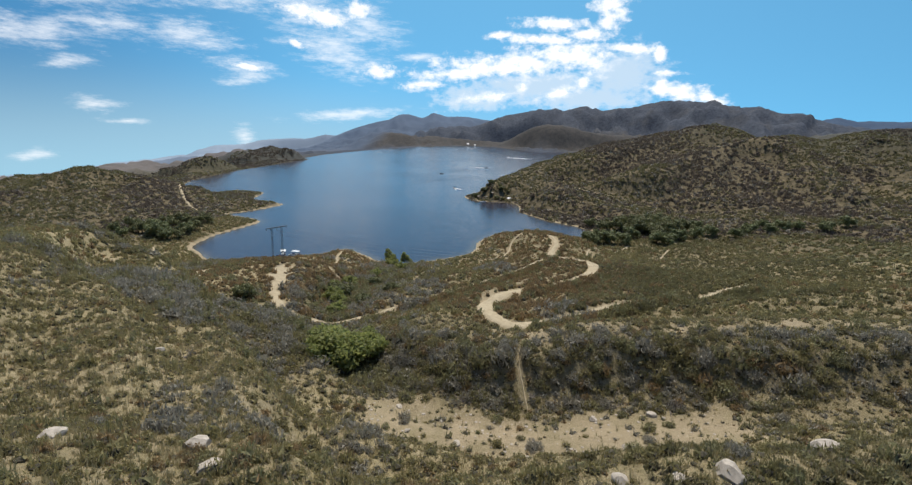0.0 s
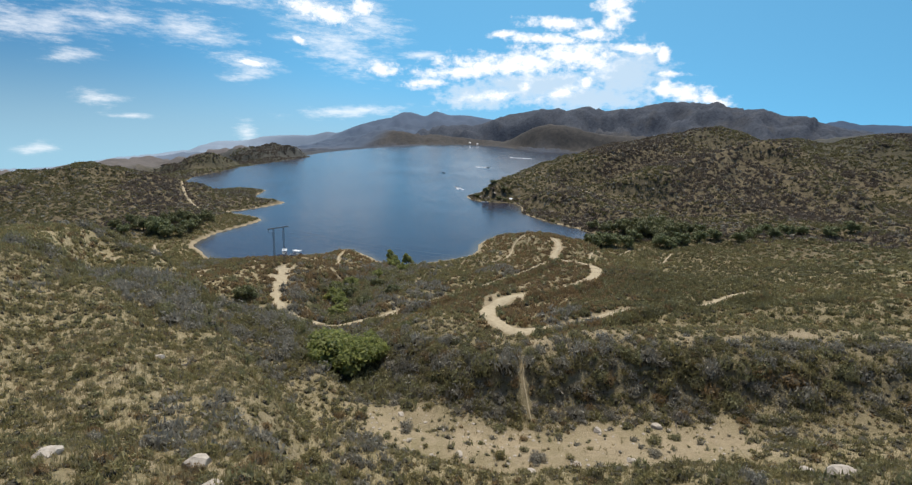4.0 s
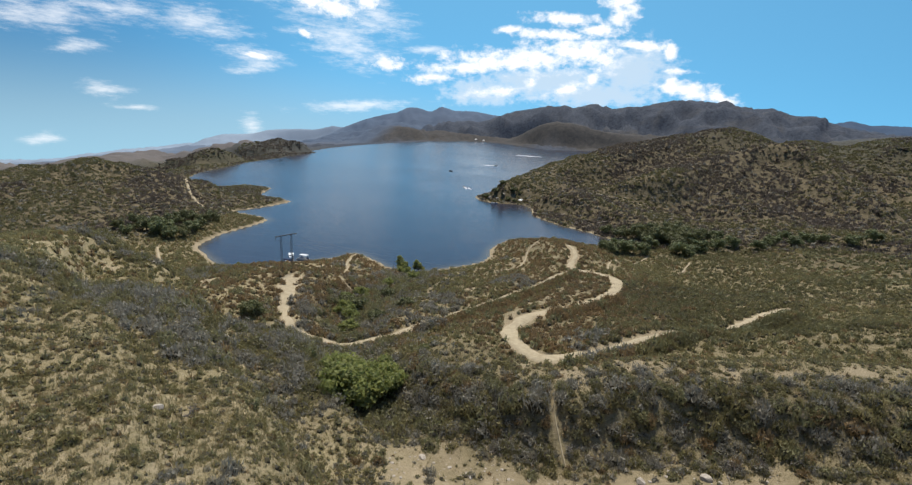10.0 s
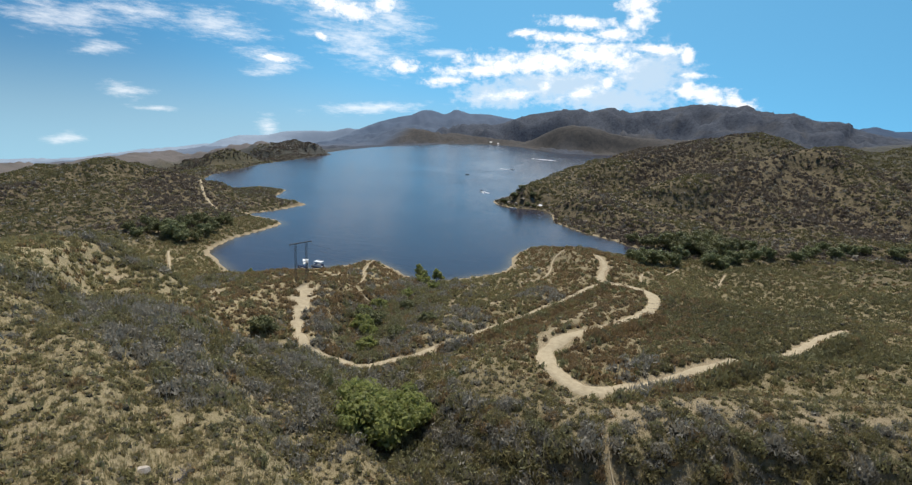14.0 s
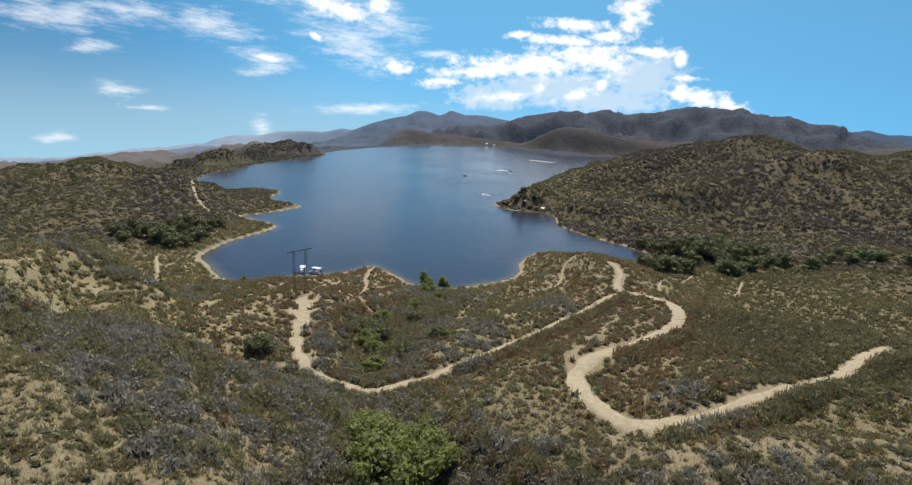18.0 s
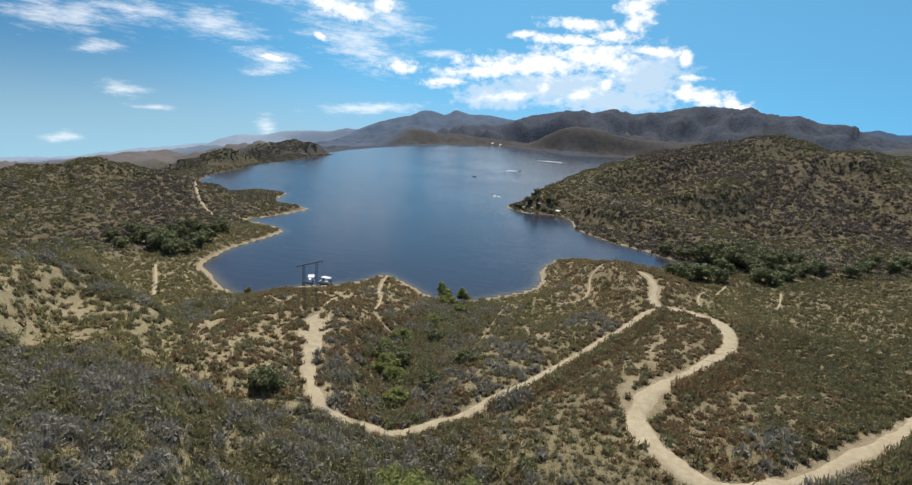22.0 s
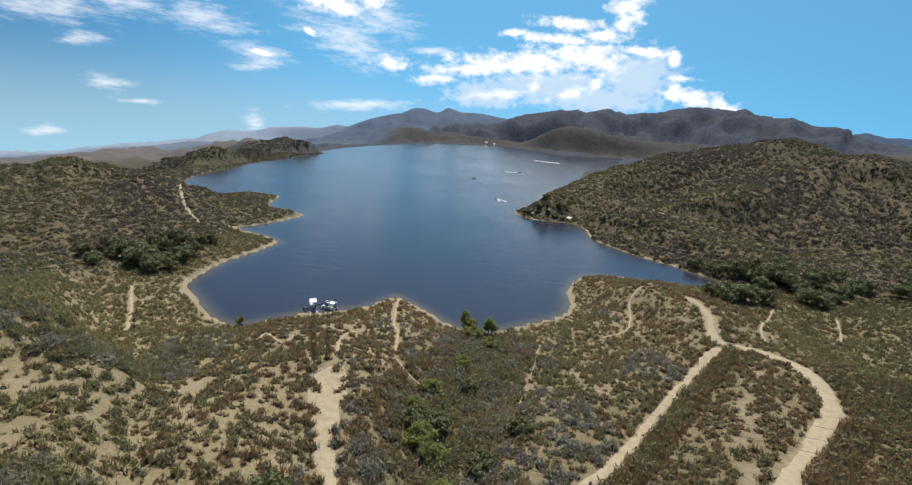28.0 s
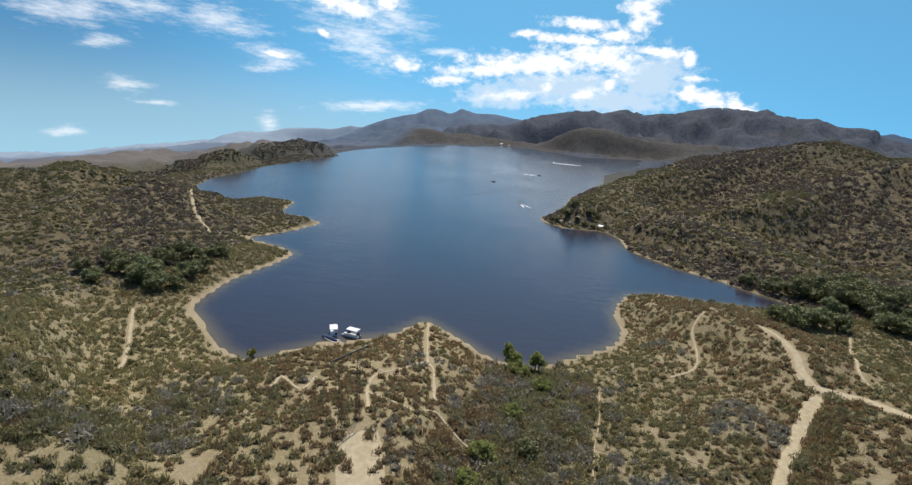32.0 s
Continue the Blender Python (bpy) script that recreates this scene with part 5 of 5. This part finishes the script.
for n, (x, y, size, flat) in enumerate([(41.3, -61.2, 1.25, 0.75), (44.8, -64.7, 1.0, 0.55), (86, -59.2, 1.3, 0.6), (103, -30.6, 1.5, 0.7), (17, -36.2, 0.7, 0.8), (32, -65.6, 1.0, 0.5), (78, -59, 0.8, 0.5), (98, -51.5, 1.4, 0.5), (82.2, -59.5, 0.7, 0.7), (84, -12, 0.9, 0.7),
                                        (95, -10, 1.0, 0.7), (51, -22, 0.6, 0.4), (60, -24, 0.8, 0.4), (72, -26, 0.7, 0.35), (79, -24, 0.9, 0.35), (21.5, -14.8, 0.6, 0.6), (47, -12, 0.7, 0.5), (88, -22, 0.8, 0.5), (66, -13, 0.5, 0.5), (56, -15, 0.6, 0.4), (110, -28, 0.9, 0.6)]):
    rock = boulder(100 + n, flat)
    bmesh.ops.transform(rock, matrix=pose(0, 0, 0, 0, 0, n * 53) @ Matrix.Diagonal((size * 1.15, size * 0.85, size, 1)), verts=rock.verts[:])
    ob = part("boulder", rock, M_ROCK, None)
    ob.location = (x, y, level(x, y) + 0.12 * size)
    tagged(ob, "pale weathered granite boulder on the dry slope" if y < -40 else "pale granite rock at the edge of the sandy hollow", "rock", "boulders")

# loose stones on the sandy floor
stone_shapes = []
for n in range(3):
    bm = bmesh.new()
    bmesh.ops.create_icosphere(bm, subdivisions=1, radius=1)
    for v in bm.verts:
        v.co *= 0.75 + 0.5 * random.random()
        v.co.z *= 0.55
    bm.verts.index_update()
    stone_shapes.append((np.array([v.co for v in bm.verts]), np.array([[v.index for v in f.verts] for f in bm.faces]), 0))
    bm.free()
x, y = 42 + 64 * dice.random(520), -32 + 26 * dice.random(520)
verts, faces, _ = strew(stone_shapes, np.column_stack([x, y, land(x.copy(), y.copy())]), 0.08 + 0.3 * dice.random(520) ** 3)
tagged(new("stones", mesh_from("stones", verts, faces, M_ROCK, False)), "loose pale stones scattered over sandy ground", "stones", kind="stuff")


def dead_branches(seed, x, y, size, label):
    """A fallen, leafless tangle of bleached branches."""
    r = np.random.default_rng(seed)
    thing = tagged(new("dead_branches"), label, "dead wood", "bleached branches on the bluff")
    thing.location = (x, y, level(x, y))
    for n in range(7):
        bm = bmesh.new()
        start = (r.normal() * 0.5 * size, r.normal() * 0.3 * size, 0.1)
        end, way = bough(bm, r, start, (r.normal(), r.normal() - 0.4, 0.35 + 0.5 * r.random()), size * (1.3 + r.random()), 0.075, 0.3, 4)
        for _ in range(3):
            bough(bm, r, Vector(start).lerp(end, 0.4 + 0.5 * r.random()), (way.x + r.normal() * 0.7, way.y + r.normal() * 0.7, way.z + 0.3), size * 0.6, 0.04, 0.3, 3)
        part("branch", bm, M_DRYWOOD, thing)


for n, (x, y, size) in enumerate([(59.6, -7.5, 1.3), (89.3, -6.5, 1.6), (99.5, -8.3, 1.5), (104.4, -6.5, 1.7), (69, -7.2, 1.2), (78, -7.1, 1.3), (93, -4.5, 1.3), (20, -35, 0.9), (73, -5.5, 1.2), (112, -6, 1.4)]):
    dead_branches(300 + n, x, y, size, "bleached grey dead branches lying against the bluff")


# single bushes close to the start of the flight
def bush(kind, seed, shape, material, label, spots, category="bush"):
    verts, faces, woody = shape
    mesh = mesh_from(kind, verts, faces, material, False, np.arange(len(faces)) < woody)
    for n, (x, y, size) in enumerate(spots):
        ob = tagged(new(kind, mesh), label, category, "single bushes on the near slope")
        ob.location, ob.rotation_euler[2], ob.scale = (x, y, level(x, y) - 0.1 * size), n * 2.1 + seed, (size, size, size * (0.9 + 0.05 * (n % 5)))


THICK = [clump(80 + n, 640, 0.15, 0.34, 0.65) for n in range(3)]
bush("sage_bush", 1, THICK[0], M_SAGE, "dry grey sage bush on pale sandy ground", [(73, -23, 1.7), (83, -25, 1.5), (92, -20, 1.2), (60, -28, 1.0), (88, -56, 1.2), (56, -29, 0.8), (70, -31, 1.1), (30, -60, 1.0), (37, -58, 0.9)])
bush("sage_bush", 4, THICK[1], M_SAGE, "large silvery grey sage bush on the gully bank", [(-16.6, -5.9, 3.1), (-8.1, -6.7, 2.0), (-23.4, 3.3, 2.5), (-31.5, 4.6, 3.0), (-19.1, 5.9, 2.8), (0.6, -11.6, 2.8), (4.4, -12.7, 2.1), (2.8, -2.8, 3.0), (-5.1, 22.5, 2.5), (4.2, 1.2, 2.5), (7.7, -17.0, 2.2), (6.7, 3.4, 2.2), (-28.4, 0.1, 2.2), (-10.2, 9.6, 2.1), (1.9, 20.1, 2.2), (5.7, 25.6, 2.0)])
bush("green_bush", 2, THICK[1], M_DARK, "dark green bush on the sandy hollow floor", [(66.2, -12.3, 1.5), (77, -14, 0.9), (123, -4, 2.6), (110, -4, 2.8), (93, 4, 2.5), (104, 0, 2.3), (117, 2, 2.1), (86, 0, 2.0), (131, 0, 2.4), (58, 4, 2.2), (50, 6, 2.0), (97, -14, 1.2), (99, -57, 1.3), (106, -53, 1.2)])
bush("olive_bush", 3, THICK[2], M_OLIVE, "olive-green bush on the dry hillside", [(13.6, -42, 1.5), (23, -36, 1.7), (23, -12, 1.4), (-9, -6, 1.8), (26, -22, 1.2), (5, -25, 1.3), (-16, -17, 1.6), (92, -54, 1.4), (80, -56, 1.2), (104, -47, 1.5), (35, -26, 1.0), (14, -30, 1.1), (48, -57, 1.1), (56, -56, 1.2), (64, -54, 1.1), (-2, -14, 1.4)])
bush("sage_bush", 5, THICK[2], M_SAGE, "large grey-twigged sage bush in the gully", [(40, 6, 2.4), (44, 12, 2.1), (38, 16, 2.3), (33, 24, 2.2), (26, 30, 2.4), (46, 4, 2.2), (18, 28, 2.0), (52, 10, 1.9), (60, 2, 2.2), (78, 1, 2.0), (98, 3, 2.1), (14, 52, 2.2), (20, 64, 2.4), (24, 84, 2.3), (18, 96, 2.2), (20, 112, 2.6), (14, 120, 2.3), (12, 76, 2.1), (28, 96, 2.0), (22, 124, 2.2)])
bush("green_bush", 6, THICK[0], M_LEAF, "rounded green scrub bush in the gully", [(18, 8, 2.4), (14, 12, 2.1), (20, 24, 2.2), (12, 30, 2.3), (8, 60, 2.4), (4, 84, 2.3), (8, 100, 2.4), (6, 118, 2.2), (30, 18, 2.0), (40, 22, 1.9), (-6, 16, 2.0), (-14, 12, 1.9)])

shrub_meshes = [[mesh_from("shrub", *FINE[n][:2], KINDS[kind][2], False, np.arange(len(FINE[n][1])) < FINE[n][2]) for n in range(4)] for kind in range(5)]
for n, (x, y, size, kind) in enumerate(zip(*LONE_SHRUBS)):
    ob = tagged(new("shrub", shrub_meshes[kind][n % 4]), "knee-high " + ("olive-green", "rust-brown", "grey", "dark green", "dull green")[kind] + " shrub on the dry near slope", "shrub", "shrubs on the near slope")
    ob.location, ob.rotation_euler[2], ob.scale = (x, y, level(x, y) - 0.08), n * 1.7, (size, size, size)


# ---- the power line ----
def lattice_leg(thing, x, y, foot, top):
    """A slender square lattice mast: four chords and zigzag braces."""
    leg = part("leg", bmesh_chords(x, y, foot, top), M_STEEL, thing)
    bm, n = bmesh.new(), 14
    for k in range(n):
        a, b = foot + (top - foot) * k / n, foot + (top - foot) * (k + 1) / n
        s = 0.28 * (-1) ** k
        for off in (-0.28, 0.28):
            rod(bm, (x - s, y + off, a), (x + s, y + off, b), 0.02, sides=4)
            rod(bm, (x + off, y - s, a), (x + off, y + s, b), 0.02, sides=4)
    part("bracing", bm, M_STEEL, leg)


def bmesh_chords(x, y, foot, top):
    bm = bmesh.new()
    for dx in (-0.28, 0.28):
        for dy in (-0.28, 0.28):
            rod(bm, (x + dx, y + dy, foot), (x + dx, y + dy, top), 0.035, sides=5)
    return bm


pylon = tagged(new("power_pylon"), "dark steel twin-legged lattice power pylon on the spur", "pylon")
ARM_A, ARM_B = Vector((-27.9, 75.6, 31.0)), Vector((-24.0, 84.3, 30.8))
for share in (0.26, 0.74):
    spot = ARM_A.lerp(ARM_B, share)
    lattice_leg(pylon, spot.x, spot.y, level(spot.x, spot.y) - 0.4, spot.z)
bm = bmesh.new()
for rise in (0.0, 0.5):
    rod(bm, ARM_A + Vector((0, 0, rise * 0.3)), ARM_B + Vector((0, 0, rise * 0.3)), 0.10, sides=6)
for k in range(12):
    rod(bm, ARM_A.lerp(ARM_B, k / 12), ARM_A.lerp(ARM_B, (k + 1) / 12) + Vector((0, 0, 0.2 * (k % 2))), 0.06, sides=4)
part("crossarm", bm, M_STEEL, pylon)
for share in (0.02, 0.5, 0.98):
    spot = ARM_A.lerp(ARM_B, share)
    bm = bmesh.new()
    for k in range(5):
        rod(bm, spot - Vector((0, 0, 0.1 + 0.2 * k)), spot - Vector((0, 0, 0.22 + 0.2 * k)), 0.12, 0.06, 8)
    part("insulator", bm, M_STEEL, pylon, "dark glass insulator string")
for share in (0.02, 0.5, 0.98):
    a = ARM_A.lerp(ARM_B, share) - Vector((0, 0, 1.1))
    b = a + Vector((178, -52, 14))
    curve = bpy.data.curves.new("power_cable", "CURVE")
    curve.dimensions, curve.bevel_depth, curve.bevel_resolution = "3D", 0.022, 1
    line = curve.splines.new("POLY")
    line.points.add(40)
    for k in range(41):
        t = k / 40
        p = a.lerp(b, t) - Vector((0, 0, 24 * t * (1 - t)))
        line.points[k].co = (*p, 1)
    curve.materials.append(M_STEEL)
    tagged(new("power_cable", curve), "thin dark power cable sagging from the pylon", "cable", "power cables")


# ---- boats ----
def hull(length, wide, deep, material, thing, name="hull"):
    """A boat's hull along +y, with a raked bow."""
    bm = bmesh.new()
    rings = []
    for k in range(9):
        t = k / 8
        y = (t - 0.5) * length
        w = wide / 2 * (1 - max(0, t - 0.45) ** 2.2 * 3.4)
        low = -deep * 0.45 * (1 - max(0, t - 0.6) * 1.6)
        rise = deep * (0.55 + 0.35 * t * t)
        rings.append([bm.verts.new(c) for c in ((-w, y, rise), (-w * 0.85, y, 0), (0, y, low), (w * 0.85, y, 0), (w, y, rise), (w * 0.82, y, rise), (w * 0.7, y, 0.1), (-w * 0.7, y, 0.1), (-w * 0.82, y, rise))])
    for a, b in zip(rings, rings[1:]):
        for n in range(9):
            bm.faces.new((a[n], a[(n + 1) % 9], b[(n + 1) % 9], b[n]))
    for ring in (rings[0], rings[-1]):
        bm.faces.new(ring)
    bmesh.ops.recalc_face_normals(bm, faces=bm.faces[:])
    return part(name, bm, material, thing)


def pontoon_boat(x, y, turn, label, slide):
    """A flat deck on two floats, with rails, seats, a shade roof on posts or a slide."""
    boat = tagged(new("pontoon_boat"), label, "boat", "boats moored at the beach")
    boat.matrix_world = pose(x, y, 0.0, 0, 0, turn)
    for s in (-0.95, 0.95):
        bm = bmesh.new()
        rod(bm, (s, -3.2, 0.1), (s, 3.0, 0.1), 0.34, sides=10)
        rod(bm, (s, 3.0, 0.1), (s, 3.6, 0.2), 0.34, 0.05, 10)
        part("float", bm, M_ALLOY, boat)
    bm = bmesh.new()
    box(bm, (0, 0, 0.5), (2.5, 6.4, 0.14), bevel=0.03)
    part("deck", bm, M_WHITE, boat)
    for s in (-1.2, 1.2):
        bm = bmesh.new()
        box(bm, (s, -0.2, 0.9), (0.06, 5.4, 0.62), bevel=0.015)
        part("side_fence", bm, M_BLUE if slide else M_WHITE, boat)
    for yy in (-2.2, 1.6):
        bm = bmesh.new()
        box(bm, (0.75, yy, 0.8), (0.7, 1.4, 0.42), bevel=0.06)
        box(bm, (1.02, yy, 1.1), (0.16, 1.4, 0.45), bevel=0.04)
        part("bench_seat", bm, M_BLUE, boat, "dark blue vinyl bench seat")
    for sx in (-1.1, 1.1):
        for yy in (-2.4, 1.2):
            bm = bmesh.new()
            rod(bm, (sx, yy, 0.5), (sx, yy, 2.7), 0.045, sides=6)
            part("post", bm, M_ALLOY, boat)
    bm = bmesh.new()
    box(bm, (0, -0.6, 2.76), (2.7, 4.4, 0.12), bevel=0.05)
    roof = part("shade_roof", bm, M_WHITE, boat, "white flat shade roof")
    if slide:
        bm = bmesh.new()
        for k in range(9):
            a, b = k / 9, (k + 1) / 9
            y0, y1 = 1.4 + 2.6 * a, 1.4 + 2.6 * b
            z0, z1 = 2.9 - 2.4 * a ** 1.3, 2.9 - 2.4 * b ** 1.3
            rod(bm, (0.5, y0, z0), (0.5, y1, z1), 0.36, sides=8)
        part("slide", bm, M_WHITE, boat, "curved white water slide")
    bm = bmesh.new()
    box(bm, (0, -3.4, 0.55), (0.5, 0.5, 0.8), bevel=0.1)
    part("outboard_motor", bm, M_STEEL, boat, "dark outboard motor")


pontoon_boat(-59.6, 148.5, 25, "white double-deck pontoon boat with slide at the beach", True)
pontoon_boat(-53.0, 148.6, 80, "white-roofed pontoon boat moored at the beach", False)
bm = bmesh.new()
for k in range(10):
    rod(bm, (0, (k - 4.5) * 0.62, 0.55), (0, (k - 3.5) * 0.62, 0.55), 0.9 - 0.08 * abs(k - 4.5) ** 1.2, sides=10)
covered = tagged(new("covered_boat"), "moored boat under a dark blue canvas cover", "boat", "boats moored at the beach")
covered.matrix_world = pose(-58.6, 143.6, 0, 0, 0, 70)
part("cover", bm, M_BLUE, covered)
hull(6.4, 2.2, 0.8, M_WHITE, covered)


def motorboat(x, y, turn, label, wake, dark=False):
    boat = tagged(new("motorboat"), label, "boat", "boats on the lake")
    boat.matrix_world = pose(x, y, 0.1, 0, 0, turn)
    hull(6.5, 2.3, 1.0, M_STEEL if dark else M_WHITE, boat)
    bm = bmesh.new()
    box(bm, (0, 0.6, 0.95), (1.7, 0.12, 0.6), bevel=0.03)
    part("windscreen", bm, M_STEEL, boat)
    bm = bmesh.new()
    box(bm, (0, -1.2, 0.6), (1.6, 1.4, 0.5), bevel=0.08)
    part("seat", bm, M_BLUE, boat)
    if wake:
        r = np.random.default_rng(int(wake))
        for side in (-1, 1):
            n = 40
            t = np.linspace(0, 1, n)
            mid = np.column_stack([side * (0.8 + t * wake * 0.16), -2.5 - t * wake])
            half = (0.5 + 1.1 * np.sin(np.pi * t) + 0.5 * r.random(n)) * wake / 34
            verts = np.concatenate([np.column_stack([mid[:, 0] + u * half, mid[:, 1], -0.02 + 0.16 * (1 - u * u) * (1 - 0.7 * t) + 0.05 * r.random(n)]) for u in (-1, -0.4, 0.4, 1)])
            order = np.arange(4 * n).reshape(4, n)
            faces = np.stack([order[:-1, :-1], order[:-1, 1:], order[1:, 1:], order[1:, :-1]], -1).reshape(-1, 4)
            array_part("wake", verts, faces, M_FOAM, boat, "white churned foam", True)


motorboat(-13, 492, 25, "white speedboat turning with a curling wake", 17)
motorboat(-58.8, 671, 80, "dark motorboat drifting on open water", 0, True)
motorboat(0, 829, -80, "small white motorboat with a straight wake", 22)
motorboat(30, 1200, 70, "small white motorboat far out on the lake", 60)


# swimming-area buoys
for k in range(16):
    t = k / 15
    x, y = -84 + 50 * t, 500 + 125 * t - 20 * math.sin(3.1 * t)
    bm = bmesh.new()
    rod(bm, (0, 0, -0.15), (0, 0, 0.25), 0.5, 0.45, 10)
    rod(bm, (0, 0, 0.25), (0, 0, 0.95), 0.3, 0.1, 10)
    ob = part("buoy", bm, M_STEEL, None)
    ob.location = (x, y, 0)
    tagged(ob, "small dark buoy floating in a line", "buoy", "line of buoys")


# the picnic point across the water
def shelter(x, y, turn, size, roof_material, label):
    """A shade roof with two pitches on four posts, with a table under it."""
    thing = tagged(new("picnic_shelter"), label, "shelter", "shelters on the point")
    thing.matrix_world = pose(x, y, level(x, y), 0, 0, turn)
    for sx in (-1, 1):
        for sy in (-1, 1):
            bm = bmesh.new()
            rod(bm, (sx * size * 0.42, sy * size * 0.42, -0.3), (sx * size * 0.42, sy * size * 0.42, 2.5), 0.09, sides=6)
            part("post", bm, M_TIMBER, thing)
    for s in (-1, 1):
        bm = bmesh.new()
        box(bm, (0, 0, 0), (size * 0.56, size * 1.05, 0.1), bevel=0.02)
        bmesh.ops.transform(bm, matrix=pose(s * size * 0.26, 0, 2.85, 0, s * 22, 0), verts=bm.verts[:])
        part("roof", bm, roof_material, thing)
    bm = bmesh.new()
    box(bm, (0, 0, 0.74), (0.8, 1.8, 0.06))
    part("tabletop", bm, M_TIMBER, thing)
    for s in (-0.75, 0.75):
        bm = bmesh.new()
        box(bm, (s, 0, 0.44), (0.3, 1.8, 0.05))
        part("bench", bm, M_TIMBER, thing)


shelter(26, 402, 20, 4.2, M_TIMBER, "timber picnic shelter on the sandy point")
shelter(38, 405, -15, 4.2, M_TIMBER, "timber picnic shelter under low trees")
shelter(57, 397, 40, 4.6, M_WHITE, "white canopy shelter near the water's edge")
shelter(33, 398, 5, 3.2, M_ALLOY, "small metal-roofed shelter on the point")
motorboat(31, 385, 100, "white motorboat beached at the picnic point", 0)
planted(tree("point_tree", 21, 4.5, 3.0, M_OAK, 1500, "low dark tree on the picnic point", stems=3), [(22, 408, 1.0), (30, 412, 1.1), (44, 400, 0.9), (50, 396, 0.8), (36, 420, 1.1), (28, 440, 1.2), (48, 412, 1.0), (18, 414, 0.8)], "trees on the point")


# white buildings of the far marina
def cabin(x, y, turn, long_side, label):
    thing = tagged(new("marina_building"), label, "building", "far marina buildings")
    thing.matrix_world = pose(x, y, max(level(x, y), 0.2), 0, 0, turn)
    bm = bmesh.new()
    box(bm, (0, 0, 1.2), (long_side, 5, 3.0), bevel=0.05)
    part("wall", bm, M_WHITE, thing)
    for s in (-1, 1):
        bm = bmesh.new()
        box(bm, (0, 0, 0), (long_side + 1, 3.2, 0.2))
        bmesh.ops.transform(bm, matrix=pose(0, s * 1.4, 3.3, s * -24, 0, 0), verts=bm.verts[:])
        part("roof", bm, M_WHITE, thing)
    for k in range(3):
        bm = bmesh.new()
        box(bm, ((k - 1) * long_side * 0.3, -2.52, 1.4), (1.4, 0.1, 1.0))
        part("window", bm, M_STEEL, thing, "dark window")


for x, y, turn, size in ((-171, 2018, 5, 9), (-140, 2030, 20, 8)):
    cabin(x, y, turn, size, "small white building on the far shore")
